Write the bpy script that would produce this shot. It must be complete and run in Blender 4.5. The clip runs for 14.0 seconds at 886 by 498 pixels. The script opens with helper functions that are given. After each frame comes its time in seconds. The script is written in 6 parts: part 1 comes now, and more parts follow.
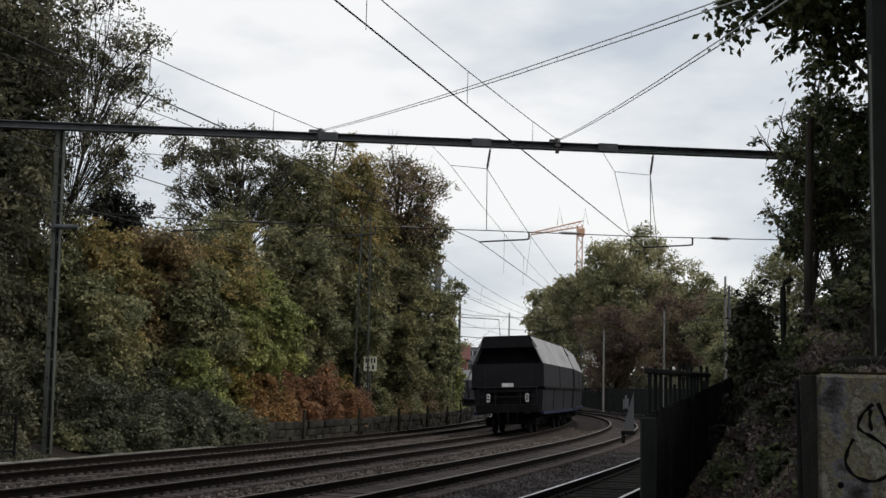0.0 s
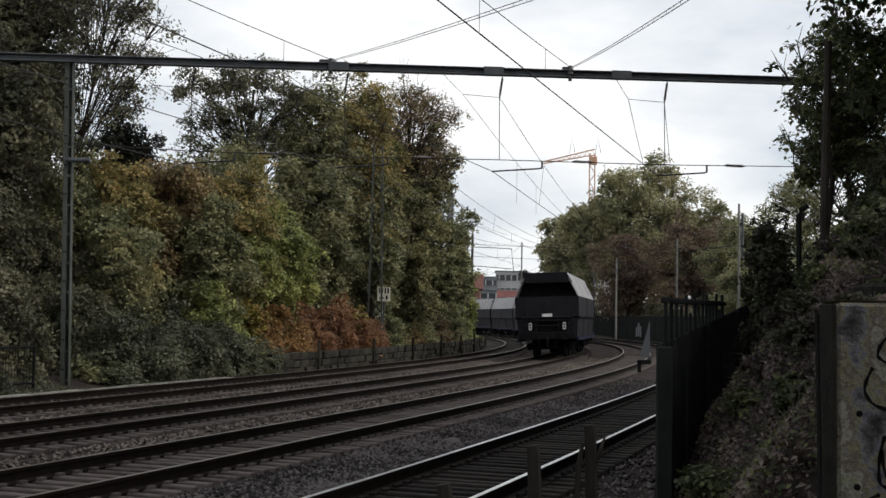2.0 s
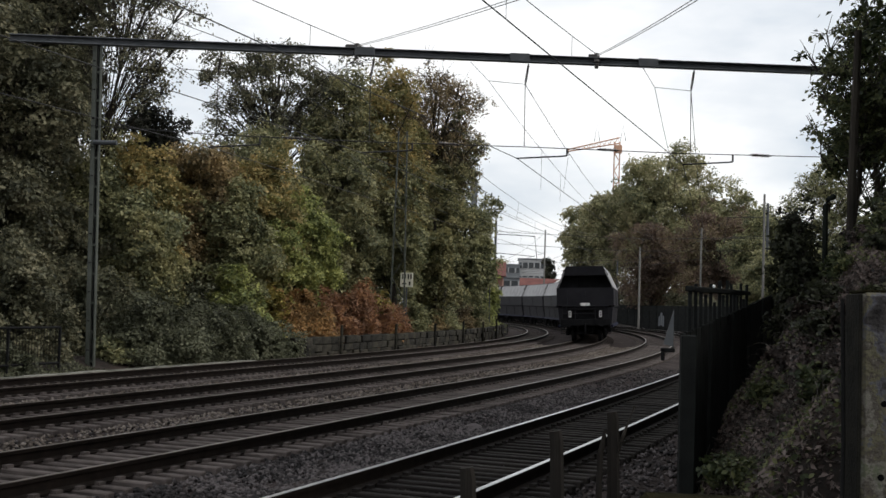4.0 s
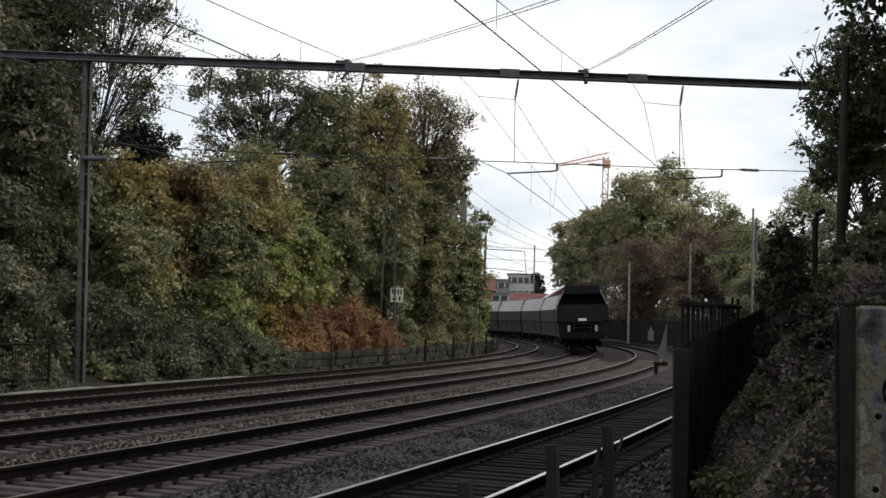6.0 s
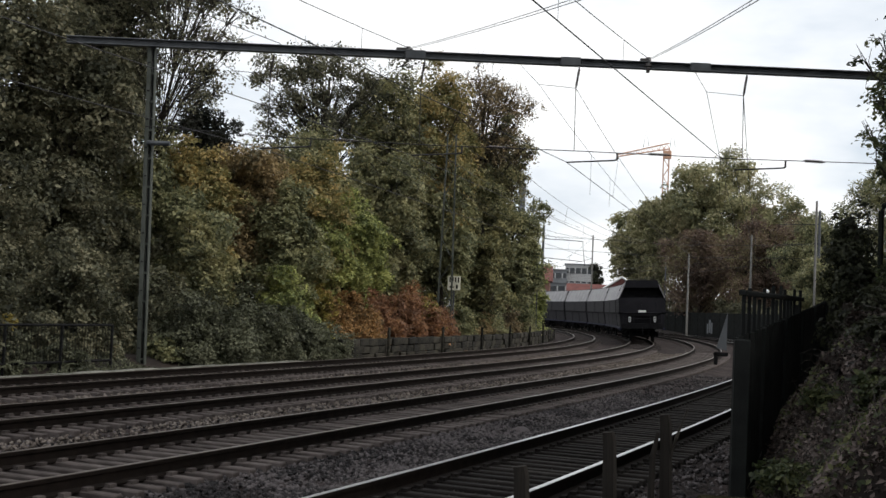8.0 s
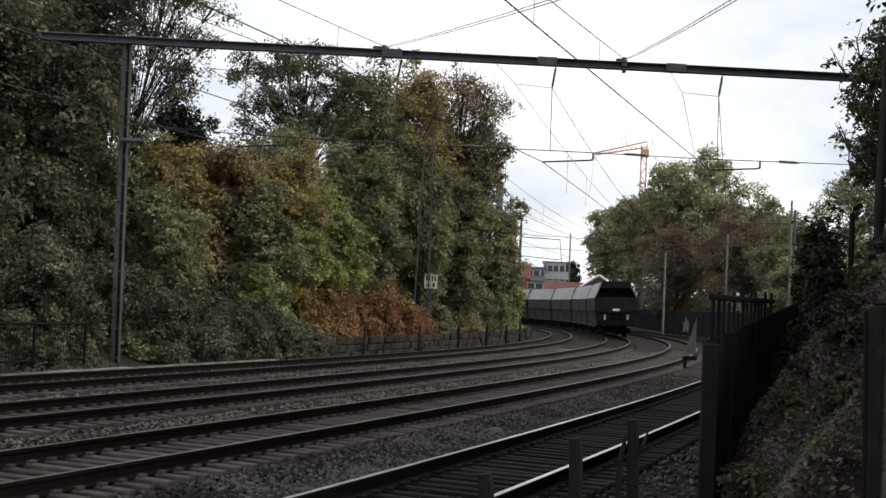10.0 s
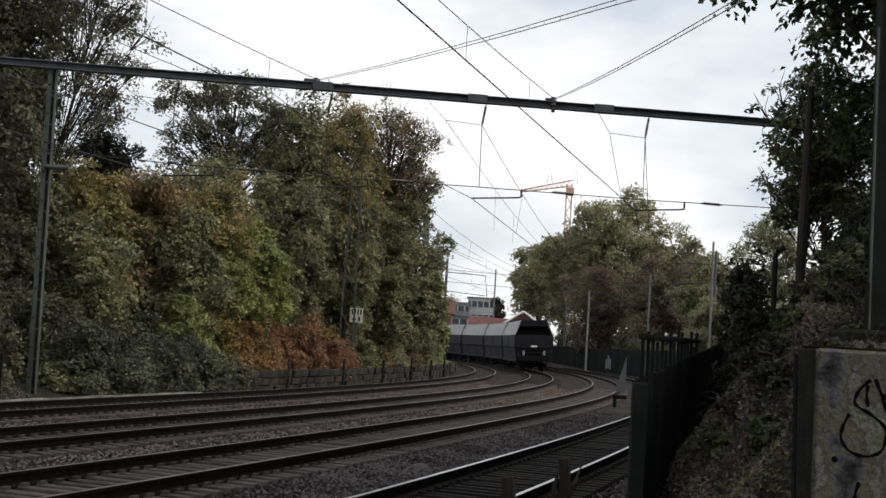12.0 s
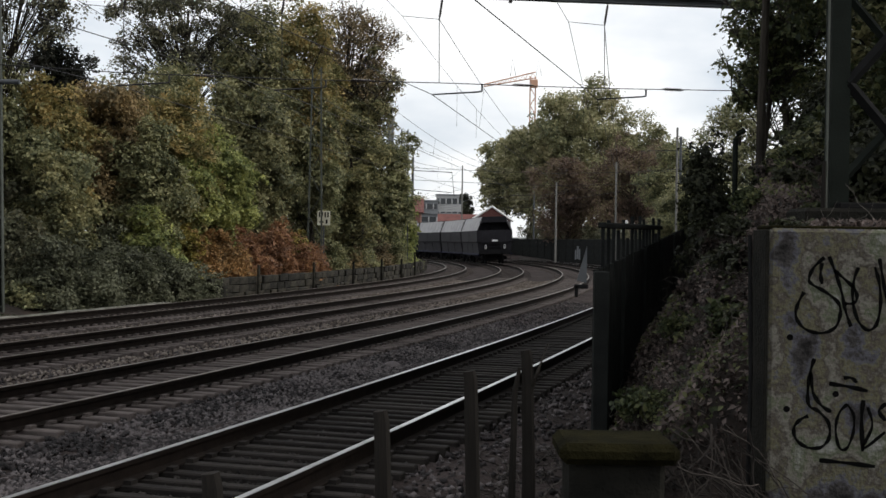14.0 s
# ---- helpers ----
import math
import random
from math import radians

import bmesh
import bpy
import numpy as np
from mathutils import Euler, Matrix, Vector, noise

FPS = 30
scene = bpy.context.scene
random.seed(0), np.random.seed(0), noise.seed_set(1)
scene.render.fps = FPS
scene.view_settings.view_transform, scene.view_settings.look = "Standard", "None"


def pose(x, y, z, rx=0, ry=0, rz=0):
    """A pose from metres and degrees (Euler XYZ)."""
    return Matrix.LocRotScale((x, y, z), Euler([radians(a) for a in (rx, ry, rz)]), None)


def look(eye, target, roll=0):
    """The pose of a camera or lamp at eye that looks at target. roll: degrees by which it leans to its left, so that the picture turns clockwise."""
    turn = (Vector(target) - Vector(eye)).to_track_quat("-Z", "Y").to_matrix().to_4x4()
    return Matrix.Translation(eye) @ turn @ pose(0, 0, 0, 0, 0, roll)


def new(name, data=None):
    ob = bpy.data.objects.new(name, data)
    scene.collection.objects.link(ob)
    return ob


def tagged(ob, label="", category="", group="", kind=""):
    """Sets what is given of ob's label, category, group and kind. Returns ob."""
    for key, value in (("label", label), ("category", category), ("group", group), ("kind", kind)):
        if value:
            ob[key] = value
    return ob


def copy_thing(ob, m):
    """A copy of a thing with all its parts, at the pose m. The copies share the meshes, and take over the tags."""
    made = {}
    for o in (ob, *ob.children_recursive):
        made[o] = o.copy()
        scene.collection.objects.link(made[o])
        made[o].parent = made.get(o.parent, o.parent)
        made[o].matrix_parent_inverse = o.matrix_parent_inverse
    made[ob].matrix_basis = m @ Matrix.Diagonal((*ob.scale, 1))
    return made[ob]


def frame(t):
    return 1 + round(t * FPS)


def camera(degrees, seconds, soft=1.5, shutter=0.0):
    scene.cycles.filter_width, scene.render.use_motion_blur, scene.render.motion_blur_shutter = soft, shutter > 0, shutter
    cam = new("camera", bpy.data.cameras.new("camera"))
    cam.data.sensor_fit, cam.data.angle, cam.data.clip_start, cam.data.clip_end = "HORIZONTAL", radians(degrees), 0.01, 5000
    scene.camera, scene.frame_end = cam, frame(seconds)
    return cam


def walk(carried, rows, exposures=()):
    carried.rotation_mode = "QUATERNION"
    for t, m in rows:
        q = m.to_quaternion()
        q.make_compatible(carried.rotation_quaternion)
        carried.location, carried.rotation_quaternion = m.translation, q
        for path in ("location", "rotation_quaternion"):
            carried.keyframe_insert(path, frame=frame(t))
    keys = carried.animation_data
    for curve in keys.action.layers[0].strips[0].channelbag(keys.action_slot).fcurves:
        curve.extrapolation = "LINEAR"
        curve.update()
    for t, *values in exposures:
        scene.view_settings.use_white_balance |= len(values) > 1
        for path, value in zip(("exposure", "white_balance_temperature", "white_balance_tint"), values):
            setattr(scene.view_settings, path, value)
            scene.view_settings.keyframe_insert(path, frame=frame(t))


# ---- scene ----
# Camera: a hand-held camera that stands beside the tracks and pans. z = 0 is the top of the rails.
cam = camera(42.0, 14.0, soft=1.5)
ROWS = [
    (0.0, 0.022, -0.061, 1.802, 2.535, 6.899, 1.464),
    (0.5, 0.008, -0.050, 1.787, 5.753, 5.956, 2.119),
    (1.0, -0.010, -0.039, 1.783, 7.223, 6.452, 0.502),
    (1.5, 0.007, -0.043, 1.813, 6.084, 4.433, 1.222),
    (2.0, -0.002, -0.004, 1.817, 3.068, 3.400, 1.016),
    (2.5, -0.007, 0.075, 1.838, -2.944, 4.640, 0.847),
    (3.0, -0.006, 0.040, 1.822, 0.940, 4.167, 1.196),
    (3.5, 0.001, 0.032, 1.820, 2.624, 3.759, 1.490),
    (3.7, -0.004, -0.012, 1.809, 4.251, 2.712, 1.812),
    (5.8, -0.060, -0.047, 1.794, 3.245, 2.996, 1.632),
    (6.0, -0.053, -0.055, 1.797, 3.677, 3.484, 1.618),
    (6.5, -0.046, -0.050, 1.783, 4.858, 2.911, 1.329),
    (7.0, -0.046, -0.049, 1.780, 5.770, 2.782, 1.840),
    (7.5, -0.044, -0.043, 1.774, 6.485, 3.925, 2.170),
    (8.0, -0.062, -0.045, 1.770, 6.520, 2.830, 2.580),
    (8.2, -0.056, -0.040, 1.775, 6.244, 3.549, 2.735),
    (10.3, 0.003, -0.037, 1.828, 5.060, 2.701, 2.721),
    (10.5, 0.002, -0.040, 1.823, 4.666, 2.986, 2.728),
    (11.0, -0.012, -0.030, 1.826, 4.007, 3.681, 2.705),
    (11.5, -0.046, -0.045, 1.832, 3.705, 3.219, 3.215),
    (12.0, -0.072, -0.022, 1.836, 1.815, 4.645, 3.582),
    (12.5, -0.064, -0.022, 1.834, 0.410, 3.633, 2.965),
    (13.0, 0.003, 0.013, 1.837, 1.682, 4.017, 2.352),
    (13.5, 0.026, 0.047, 1.831, 2.941, 2.555, 2.225),
    (14.0, 0.021, 0.050, 1.836, 0.070, -0.351, 0.804),
]
walk(cam, [(t, pose(x, y, z, 90 + pitch, 0, yaw) @ pose(0, 0, 0, 0, 0, roll)) for t, x, y, z, yaw, pitch, roll in ROWS],
     exposures=[(0.0, -0.12), (0.5, -0.22), (1.0, -0.22), (1.5, -0.18), (2.0, 0.05), (3.5, 0.10), (6.0, 0.20), (10.5, 0.22), (12.0, 0.10), (12.5, -0.04), (13.0, 0.06), (13.5, 0.14), (14.0, 0.14)])

# World: a bright overcast sky with soft cloud structure.
world = bpy.data.worlds.new("overcast_sky")
scene.world = world
world.use_nodes = True
wn, wl = world.node_tree.nodes, world.node_tree.links
wn.clear()
w_out = wn.new("ShaderNodeOutputWorld")
w_bg = wn.new("ShaderNodeBackground")
w_sky = wn.new("ShaderNodeTexSky")
w_sky.sky_type = "NISHITA"
w_sky.sun_disc = False
w_sky.sun_elevation = radians(38)
w_sky.sun_rotation = radians(98)
w_sky.air_density, w_sky.dust_density = 1.0, 3.0
w_geo = wn.new("ShaderNodeTexCoord")
w_map = wn.new("ShaderNodeMapping")
w_map.inputs["Scale"].default_value = (1.0, 1.0, 2.6)
w_noise = wn.new("ShaderNodeTexNoise")
w_noise.inputs["Scale"].default_value = 3.2
w_noise.inputs["Detail"].default_value = 6
w_noise.inputs["Roughness"].default_value = 0.5
w_ramp = wn.new("ShaderNodeValToRGB")
w_ramp.color_ramp.elements[0].position, w_ramp.color_ramp.elements[0].color = 0.37, (0.68, 0.745, 0.82, 1)
w_ramp.color_ramp.elements[1].position, w_ramp.color_ramp.elements[1].color = 0.57, (1.12, 1.12, 1.12, 1)
w_scale = wn.new("ShaderNodeMix")
w_scale.data_type, w_scale.blend_type = "RGBA", "MULTIPLY"
w_scale.inputs["Factor"].default_value = 1.0
w_scale.inputs["B"].default_value = (0.1, 0.1, 0.1, 1)
w_mix = wn.new("ShaderNodeMix")
w_mix.data_type = "RGBA"
w_mix.inputs["Factor"].default_value = 0.88
wl.new(w_geo.outputs["Generated"], w_map.inputs["Vector"])
wl.new(w_map.outputs["Vector"], w_noise.inputs["Vector"])
wl.new(w_noise.outputs["Fac"], w_ramp.inputs["Fac"])
wl.new(w_sky.outputs["Color"], w_scale.inputs["A"])
wl.new(w_scale.outputs["Result"], w_mix.inputs["A"])
wl.new(w_ramp.outputs["Color"], w_mix.inputs["B"])
wl.new(w_mix.outputs["Result"], w_bg.inputs["Color"])
w_bg.inputs["Strength"].default_value = 1.0
wl.new(w_bg.outputs["Background"], w_out.inputs["Surface"])

sun = new("sun", bpy.data.lights.new("sun", "SUN"))
sun.data.energy, sun.data.angle, sun.data.color = 1.5, radians(30), (1.0, 0.96, 0.9)
sun.matrix_world = look((56, -8, 48), (0, 0, 0))


# ---------------------------------------------------------------- materials
def material(name, colors, scale=6.0, rough=0.8, metal=0.0, bump=0.0, bump_scale=40.0, island=0.0, spec=0.3,
             fine=0.0, obj_random=0.0, coords="Object", stretch=(1, 1, 1), detail=5.0, transmit=0.0, positions=None):
    """A node material: colours laid out by a noise of the given scale, with finer grain, per-leaf or per-piece changes and relief."""
    mat = bpy.data.materials.new(name)
    mat.use_nodes = True
    n, l = mat.node_tree.nodes, mat.node_tree.links
    bsdf = n["Principled BSDF"]
    bsdf.inputs["Roughness"].default_value = rough
    bsdf.inputs["Metallic"].default_value = metal
    bsdf.inputs["Specular IOR Level"].default_value = spec
    tc = n.new("ShaderNodeTexCoord")
    mp = n.new("ShaderNodeMapping")
    mp.inputs["Scale"].default_value = stretch
    l.new(tc.outputs[coords], mp.inputs["Vector"])
    tex = n.new("ShaderNodeTexNoise")
    tex.inputs["Scale"].default_value = scale
    tex.inputs["Detail"].default_value = detail
    l.new(mp.outputs["Vector"], tex.inputs["Vector"])
    ramp = n.new("ShaderNodeValToRGB")
    er = ramp.color_ramp
    k = len(colors)
    pos = positions or [0.32 + 0.36 * i / max(1, k - 1) for i in range(k)]
    while len(er.elements) < k:
        er.elements.new(0.5)
    for e, p, c in zip(er.elements, pos, colors):
        e.position, e.color = p, (*c, 1)
    value = tex.outputs["Fac"]
    for amount, node, socket in ((island, "ShaderNodeNewGeometry", "Random Per Island"), (obj_random, "ShaderNodeObjectInfo", "Random")):
        if amount:
            g = n.new(node)
            ma = n.new("ShaderNodeMath")
            ma.operation = "MULTIPLY_ADD"
            ma.inputs[1].default_value = amount
            off = n.new("ShaderNodeMath")
            off.operation = "SUBTRACT"
            off.inputs[1].default_value = amount / 2
            l.new(value, off.inputs[0])
            l.new(g.outputs[socket], ma.inputs[0])
            l.new(off.outputs[0], ma.inputs[2])
            value = ma.outputs[0]
    if fine:
        t2 = n.new("ShaderNodeTexNoise")
        t2.inputs["Scale"].default_value = bump_scale * 1.7
        t2.inputs["Detail"].default_value = 3
        l.new(mp.outputs["Vector"], t2.inputs["Vector"])
        ma = n.new("ShaderNodeMath")
        ma.operation = "MULTIPLY_ADD"
        ma.inputs[1].default_value = fine
        off = n.new("ShaderNodeMath")
        off.operation = "SUBTRACT"
        off.inputs[1].default_value = fine / 2
        l.new(value, off.inputs[0])
        l.new(t2.outputs["Fac"], ma.inputs[0])
        l.new(off.outputs[0], ma.inputs[2])
        value = ma.outputs[0]
    l.new(value, ramp.inputs["Fac"])
    l.new(ramp.outputs["Color"], bsdf.inputs["Base Color"])
    if bump:
        bt = n.new("ShaderNodeTexNoise")
        bt.inputs["Scale"].default_value = bump_scale
        bt.inputs["Detail"].default_value = 4
        l.new(mp.outputs["Vector"], bt.inputs["Vector"])
        bn = n.new("ShaderNodeBump")
        bn.inputs["Strength"].default_value = bump
        bn.inputs["Distance"].default_value = 0.02
        l.new(bt.outputs["Fac"], bn.inputs["Height"])
        l.new(bn.outputs["Normal"], bsdf.inputs["Normal"])
    if transmit:
        tr = n.new("ShaderNodeBsdfTranslucent")
        l.new(ramp.outputs["Color"], tr.inputs["Color"])
        mx = n.new("ShaderNodeMixShader")
        mx.inputs["Fac"].default_value = transmit
        l.new(bsdf.outputs["BSDF"], mx.inputs[1])
        l.new(tr.outputs["BSDF"], mx.inputs[2])
        l.new(mx.outputs["Shader"], n["Material Output"].inputs["Surface"])
    return mat


def leaf_material(name, colors, scale=0.9, island=0.34):
    return material(name, colors, scale=scale, rough=0.55, island=island, spec=0.25, transmit=0.38, detail=3.0)


M_BALLAST = material("ballast", [(0.0144, 0.0110, 0.0101), (0.0306, 0.0238, 0.0221), (0.0486, 0.0382, 0.0359)], scale=0.9, rough=0.95, spec=0.08, bump=1.0, bump_scale=16, fine=0.9)
M_STONE = material("ballast_stone", [(0.0072, 0.0061, 0.0064), (0.0272, 0.0228, 0.0232), (0.0960, 0.0836, 0.0840)], scale=0.7, rough=0.85, island=0.5)
M_RAIL = material("rusty_rail", [(0.007, 0.005, 0.004), (0.014, 0.010, 0.008)], scale=7, rough=0.85, bump=0.2, spec=0.1)
M_RAILTOP = material("polished_rail_head", [(0.42, 0.42, 0.43), (0.60, 0.60, 0.61)], scale=3, rough=0.32, metal=1.0)
M_RAILTOP_DULL = material("worn_rail_head", [(0.12, 0.10, 0.085), (0.21, 0.18, 0.16)], scale=3, rough=0.45, metal=0.8)
M_SLEEPER = material("steel_sleeper", [(0.050, 0.042, 0.039), (0.105, 0.089, 0.083)], scale=5, rough=0.9, spec=0.1, obj_random=0.3, bump=0.3)
M_SLEEPER_DARK = material("oily_dark_sleeper", [(0.0128, 0.0112, 0.0104), (0.0272, 0.0240, 0.0216)], scale=5, rough=0.9, spec=0.1, obj_random=0.3, bump=0.3)
# Near-black stone, also used as painted shade on the wall end.
M_DARKSTONE = material("dark_stone_and_shade", [(0.006, 0.006, 0.005), (0.016, 0.015, 0.012)], scale=5, rough=0.95, spec=0.1, bump=0.6)
M_BANK = material("leafy_soil", [(0.0095, 0.0075, 0.0066), (0.0190, 0.0138, 0.0112), (0.0300, 0.0210, 0.0160)], scale=1.4, rough=0.95, bump=1.0, bump_scale=14, fine=0.6)
M_GALV = material("galvanised_steel", [(0.045, 0.050, 0.056), (0.082, 0.088, 0.094)], scale=3, rough=0.6, metal=0.0, bump=0.1)
M_GREENSTEEL = material("green_painted_steel", [(0.007, 0.009, 0.007), (0.013, 0.016, 0.013)], scale=2.5, rough=0.85, spec=0.1, bump=0.15)
M_DARKSTEEL = material("dark_steel", [(0.006, 0.006, 0.006), (0.012, 0.012, 0.012)], scale=4, rough=0.8, spec=0.1)
M_MAST = material("pale_green_grey_mast_paint", [(0.050, 0.056, 0.046), (0.085, 0.092, 0.080)], scale=2, rough=0.7, fine=0.3, spec=0.2)
M_POLE = material("pale_weathered_pole", [(0.13, 0.125, 0.115), (0.20, 0.195, 0.18)], scale=2, rough=0.8, fine=0.2)
M_WIRE = material("weathered_wire", [(0.020, 0.020, 0.022), (0.035, 0.034, 0.034)], scale=2, rough=0.6)
M_WIRELIGHT = material("stranded_cable", [(0.34, 0.34, 0.335), (0.48, 0.48, 0.47)], scale=2, rough=0.6)
M_INSUL = material("brown_insulator", [(0.018, 0.014, 0.013), (0.030, 0.022, 0.020)], scale=8, rough=0.3, spec=0.5)
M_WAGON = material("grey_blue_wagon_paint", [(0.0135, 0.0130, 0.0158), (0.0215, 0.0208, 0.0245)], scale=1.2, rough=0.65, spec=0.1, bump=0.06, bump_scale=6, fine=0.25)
M_WAGONLOW = material("blue_wagon_paint", [(0.0096, 0.0119, 0.0299), (0.0168, 0.0195, 0.0437)], scale=1.5, rough=0.65, spec=0.12, fine=0.25)
# Paler than the body: light from the sky is put into this colour.
M_WAGONROOF = material("pale_skylit_wagon_paint", [(0.17, 0.165, 0.17), (0.32, 0.31, 0.31)], scale=1.1, rough=0.5, fine=0.5, bump_scale=9)
# Near-black for running gear, and for shade painted under hood and frame.
M_WAGONDARK = material("blackish_steel_and_shade", [(0.006, 0.006, 0.007), (0.013, 0.013, 0.014)], scale=3, rough=0.9, spec=0.1)
M_WHITE = material("white_enamel", [(0.62, 0.62, 0.60), (0.78, 0.78, 0.76)], scale=6, rough=0.5)
M_BLACK = material("black_paint", [(0.002, 0.002, 0.002), (0.004, 0.004, 0.004)], scale=9, rough=0.9, spec=0.04)
M_CREAM = material("cream_sign_paint", [(0.55, 0.53, 0.42), (0.66, 0.64, 0.52)], scale=5, rough=0.5)
M_BARK = material("dark_bark", [(0.018, 0.015, 0.012), (0.045, 0.038, 0.030)], scale=4, rough=0.95, bump=0.8, bump_scale=18, stretch=(1, 1, 0.3))
M_TWIG = material("dry_twigs", [(0.0090, 0.0075, 0.0065), (0.0260, 0.0215, 0.0185), (0.0850, 0.0760, 0.0680)], scale=2, rough=0.9, spec=0.15, island=0.7)
M_CANE = material("dry_brown_canes", [(0.012, 0.010, 0.009), (0.050, 0.043, 0.038)], scale=3, rough=0.9, spec=0.12, obj_random=0.5)
M_POSTWOOD = material("weathered_post_wood", [(0.009, 0.008, 0.007), (0.024, 0.021, 0.018)], scale=5, rough=0.95, spec=0.1, bump=0.7, bump_scale=25, stretch=(1, 1, 0.15))
M_FENCE = material("black_green_fence_paint", [(0.007, 0.0075, 0.0075), (0.016, 0.0175, 0.0165)], scale=3, rough=0.85, spec=0.06, fine=0.3)
M_CONCRETE = material("stained_concrete", [(0.012, 0.011, 0.011), (0.040, 0.037, 0.036), (0.066, 0.066, 0.078), (0.090, 0.084, 0.052), (0.052, 0.045, 0.038), (0.125, 0.118, 0.100), (0.070, 0.077, 0.048), (0.21, 0.205, 0.195)], scale=3.6, rough=0.92, spec=0.12, bump=0.8, bump_scale=30, fine=0.14, detail=12, positions=[0.31, 0.39, 0.43, 0.47, 0.51, 0.555, 0.60, 0.69])
M_MOSS = material("moss", [(0.0055, 0.0051, 0.0020), (0.0154, 0.0136, 0.0050)], scale=6, rough=1.0, spec=0.05, bump=1.0, bump_scale=50)
M_LOWWALL = material("dark_stone_wall", [(0.0080, 0.0072, 0.0056), (0.0200, 0.0185, 0.0130), (0.0420, 0.0370, 0.0270)], scale=3.5, rough=0.95, bump=0.9, bump_scale=18, fine=0.4, obj_random=0.35)
M_WALLWHITE = material("pale_render", [(0.34, 0.34, 0.34), (0.44, 0.44, 0.44)], scale=0.2, rough=0.9, coords="Object")
M_WALLGREY = material("grey_facade", [(0.14, 0.15, 0.16), (0.20, 0.21, 0.22)], scale=0.2, rough=0.9)
M_GLASSDARK = material("dark_window_glass", [(0.02, 0.025, 0.03), (0.03, 0.035, 0.04)], scale=0.5, rough=0.2, spec=0.5)
M_REDROOF = material("red_roof_tiles", [(0.105, 0.040, 0.036), (0.16, 0.065, 0.055)], scale=0.8, rough=0.85)
M_BRICK = material("red_brick_render", [(0.1600, 0.0808, 0.0617), (0.2160, 0.1190, 0.0950)], scale=0.6, rough=0.9)
# Crane orange paled so that the colour itself carries the haze.
M_CRANE = material("haze_paled_crane_orange", [(0.50, 0.29, 0.19), (0.60, 0.36, 0.25)], scale=0.5, rough=0.5)

L_IVY = leaf_material("dark_ivy_leaves", [(0.012, 0.014, 0.008), (0.030, 0.034, 0.018), (0.060, 0.062, 0.034)])
L_DARK = leaf_material("dark_green_leaves", [(0.0743, 0.0802, 0.0437), (0.1746, 0.1770, 0.0909), (0.3186, 0.2974, 0.1534)])
L_DUSK = leaf_material("dark_brownish_leaves", [(0.0771, 0.0784, 0.0582), (0.1707, 0.1683, 0.1176), (0.3100, 0.2896, 0.1999)])
L_OLIVE = leaf_material("olive_leaves", [(0.0766, 0.0858, 0.0454), (0.1969, 0.2018, 0.1041), (0.3454, 0.3306, 0.1734)])
L_MOSS = leaf_material("deep_olive_leaves", [(0.0752, 0.0809, 0.0433), (0.1881, 0.1870, 0.0912), (0.3420, 0.3101, 0.1539)])
L_GREEN = leaf_material("yellow_green_leaves", [(0.0940, 0.1151, 0.0420), (0.2355, 0.2633, 0.0930), (0.4091, 0.4150, 0.1442)])
L_ORANGE = leaf_material("orange_brown_leaves", [(0.1150, 0.0780, 0.0370), (0.2800, 0.1680, 0.0720), (0.4100, 0.2400, 0.0950)])
L_AMBER = leaf_material("olive_amber_leaves", [(0.1037, 0.1048, 0.0422), (0.2567, 0.2257, 0.0931), (0.4106, 0.3046, 0.1229)])
L_RED = leaf_material("red_brown_leaves", [(0.1456, 0.0840, 0.0515), (0.2531, 0.1277, 0.0717), (0.3584, 0.1960, 0.0930)])
L_BROWN = leaf_material("brown_leaves", [(0.0920, 0.0800, 0.0450), (0.2120, 0.1630, 0.0850), (0.3440, 0.2500, 0.1210)])
L_BLUE = leaf_material("blue_green_bramble_leaves", [(0.045, 0.049, 0.032), (0.098, 0.104, 0.064), (0.180, 0.184, 0.118)])
# Haze over the distant crowns is put into these paler greens.
L_FAR = leaf_material("haze_paled_green_leaves", [(0.1276, 0.1368, 0.0782), (0.2714, 0.2668, 0.1368), (0.4370, 0.4002, 0.2334)], scale=0.3)
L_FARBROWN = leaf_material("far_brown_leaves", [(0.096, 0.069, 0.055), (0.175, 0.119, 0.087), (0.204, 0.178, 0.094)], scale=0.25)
L_CONIFER = leaf_material("blackish_conifer_needles", [(0.010, 0.012, 0.009), (0.024, 0.026, 0.018), (0.045, 0.045, 0.032)])
L_DARKBROWN = leaf_material("dark_brown_autumn_leaves", [(0.062, 0.052, 0.031), (0.150, 0.117, 0.063), (0.265, 0.198, 0.105)])
# Green leaf colours lowered to stand for shade within the foliage.
L_SHADED = leaf_material("shade_darkened_green_leaves", [(0.046, 0.049, 0.032), (0.112, 0.112, 0.068), (0.215, 0.200, 0.125)])
L_NEAR = leaf_material("near_broad_leaves", [(0.020, 0.028, 0.012), (0.055, 0.068, 0.028), (0.12, 0.125, 0.052)])
L_LITTER = leaf_material("fallen_leaves", [(0.0130, 0.0100, 0.0088), (0.0440, 0.0320, 0.0275), (0.1700, 0.1350, 0.1220)])
L_YELLOW = leaf_material("yellow_leaves", [(0.1154, 0.1110, 0.0333), (0.2532, 0.2100, 0.0586), (0.3919, 0.3040, 0.0851)])


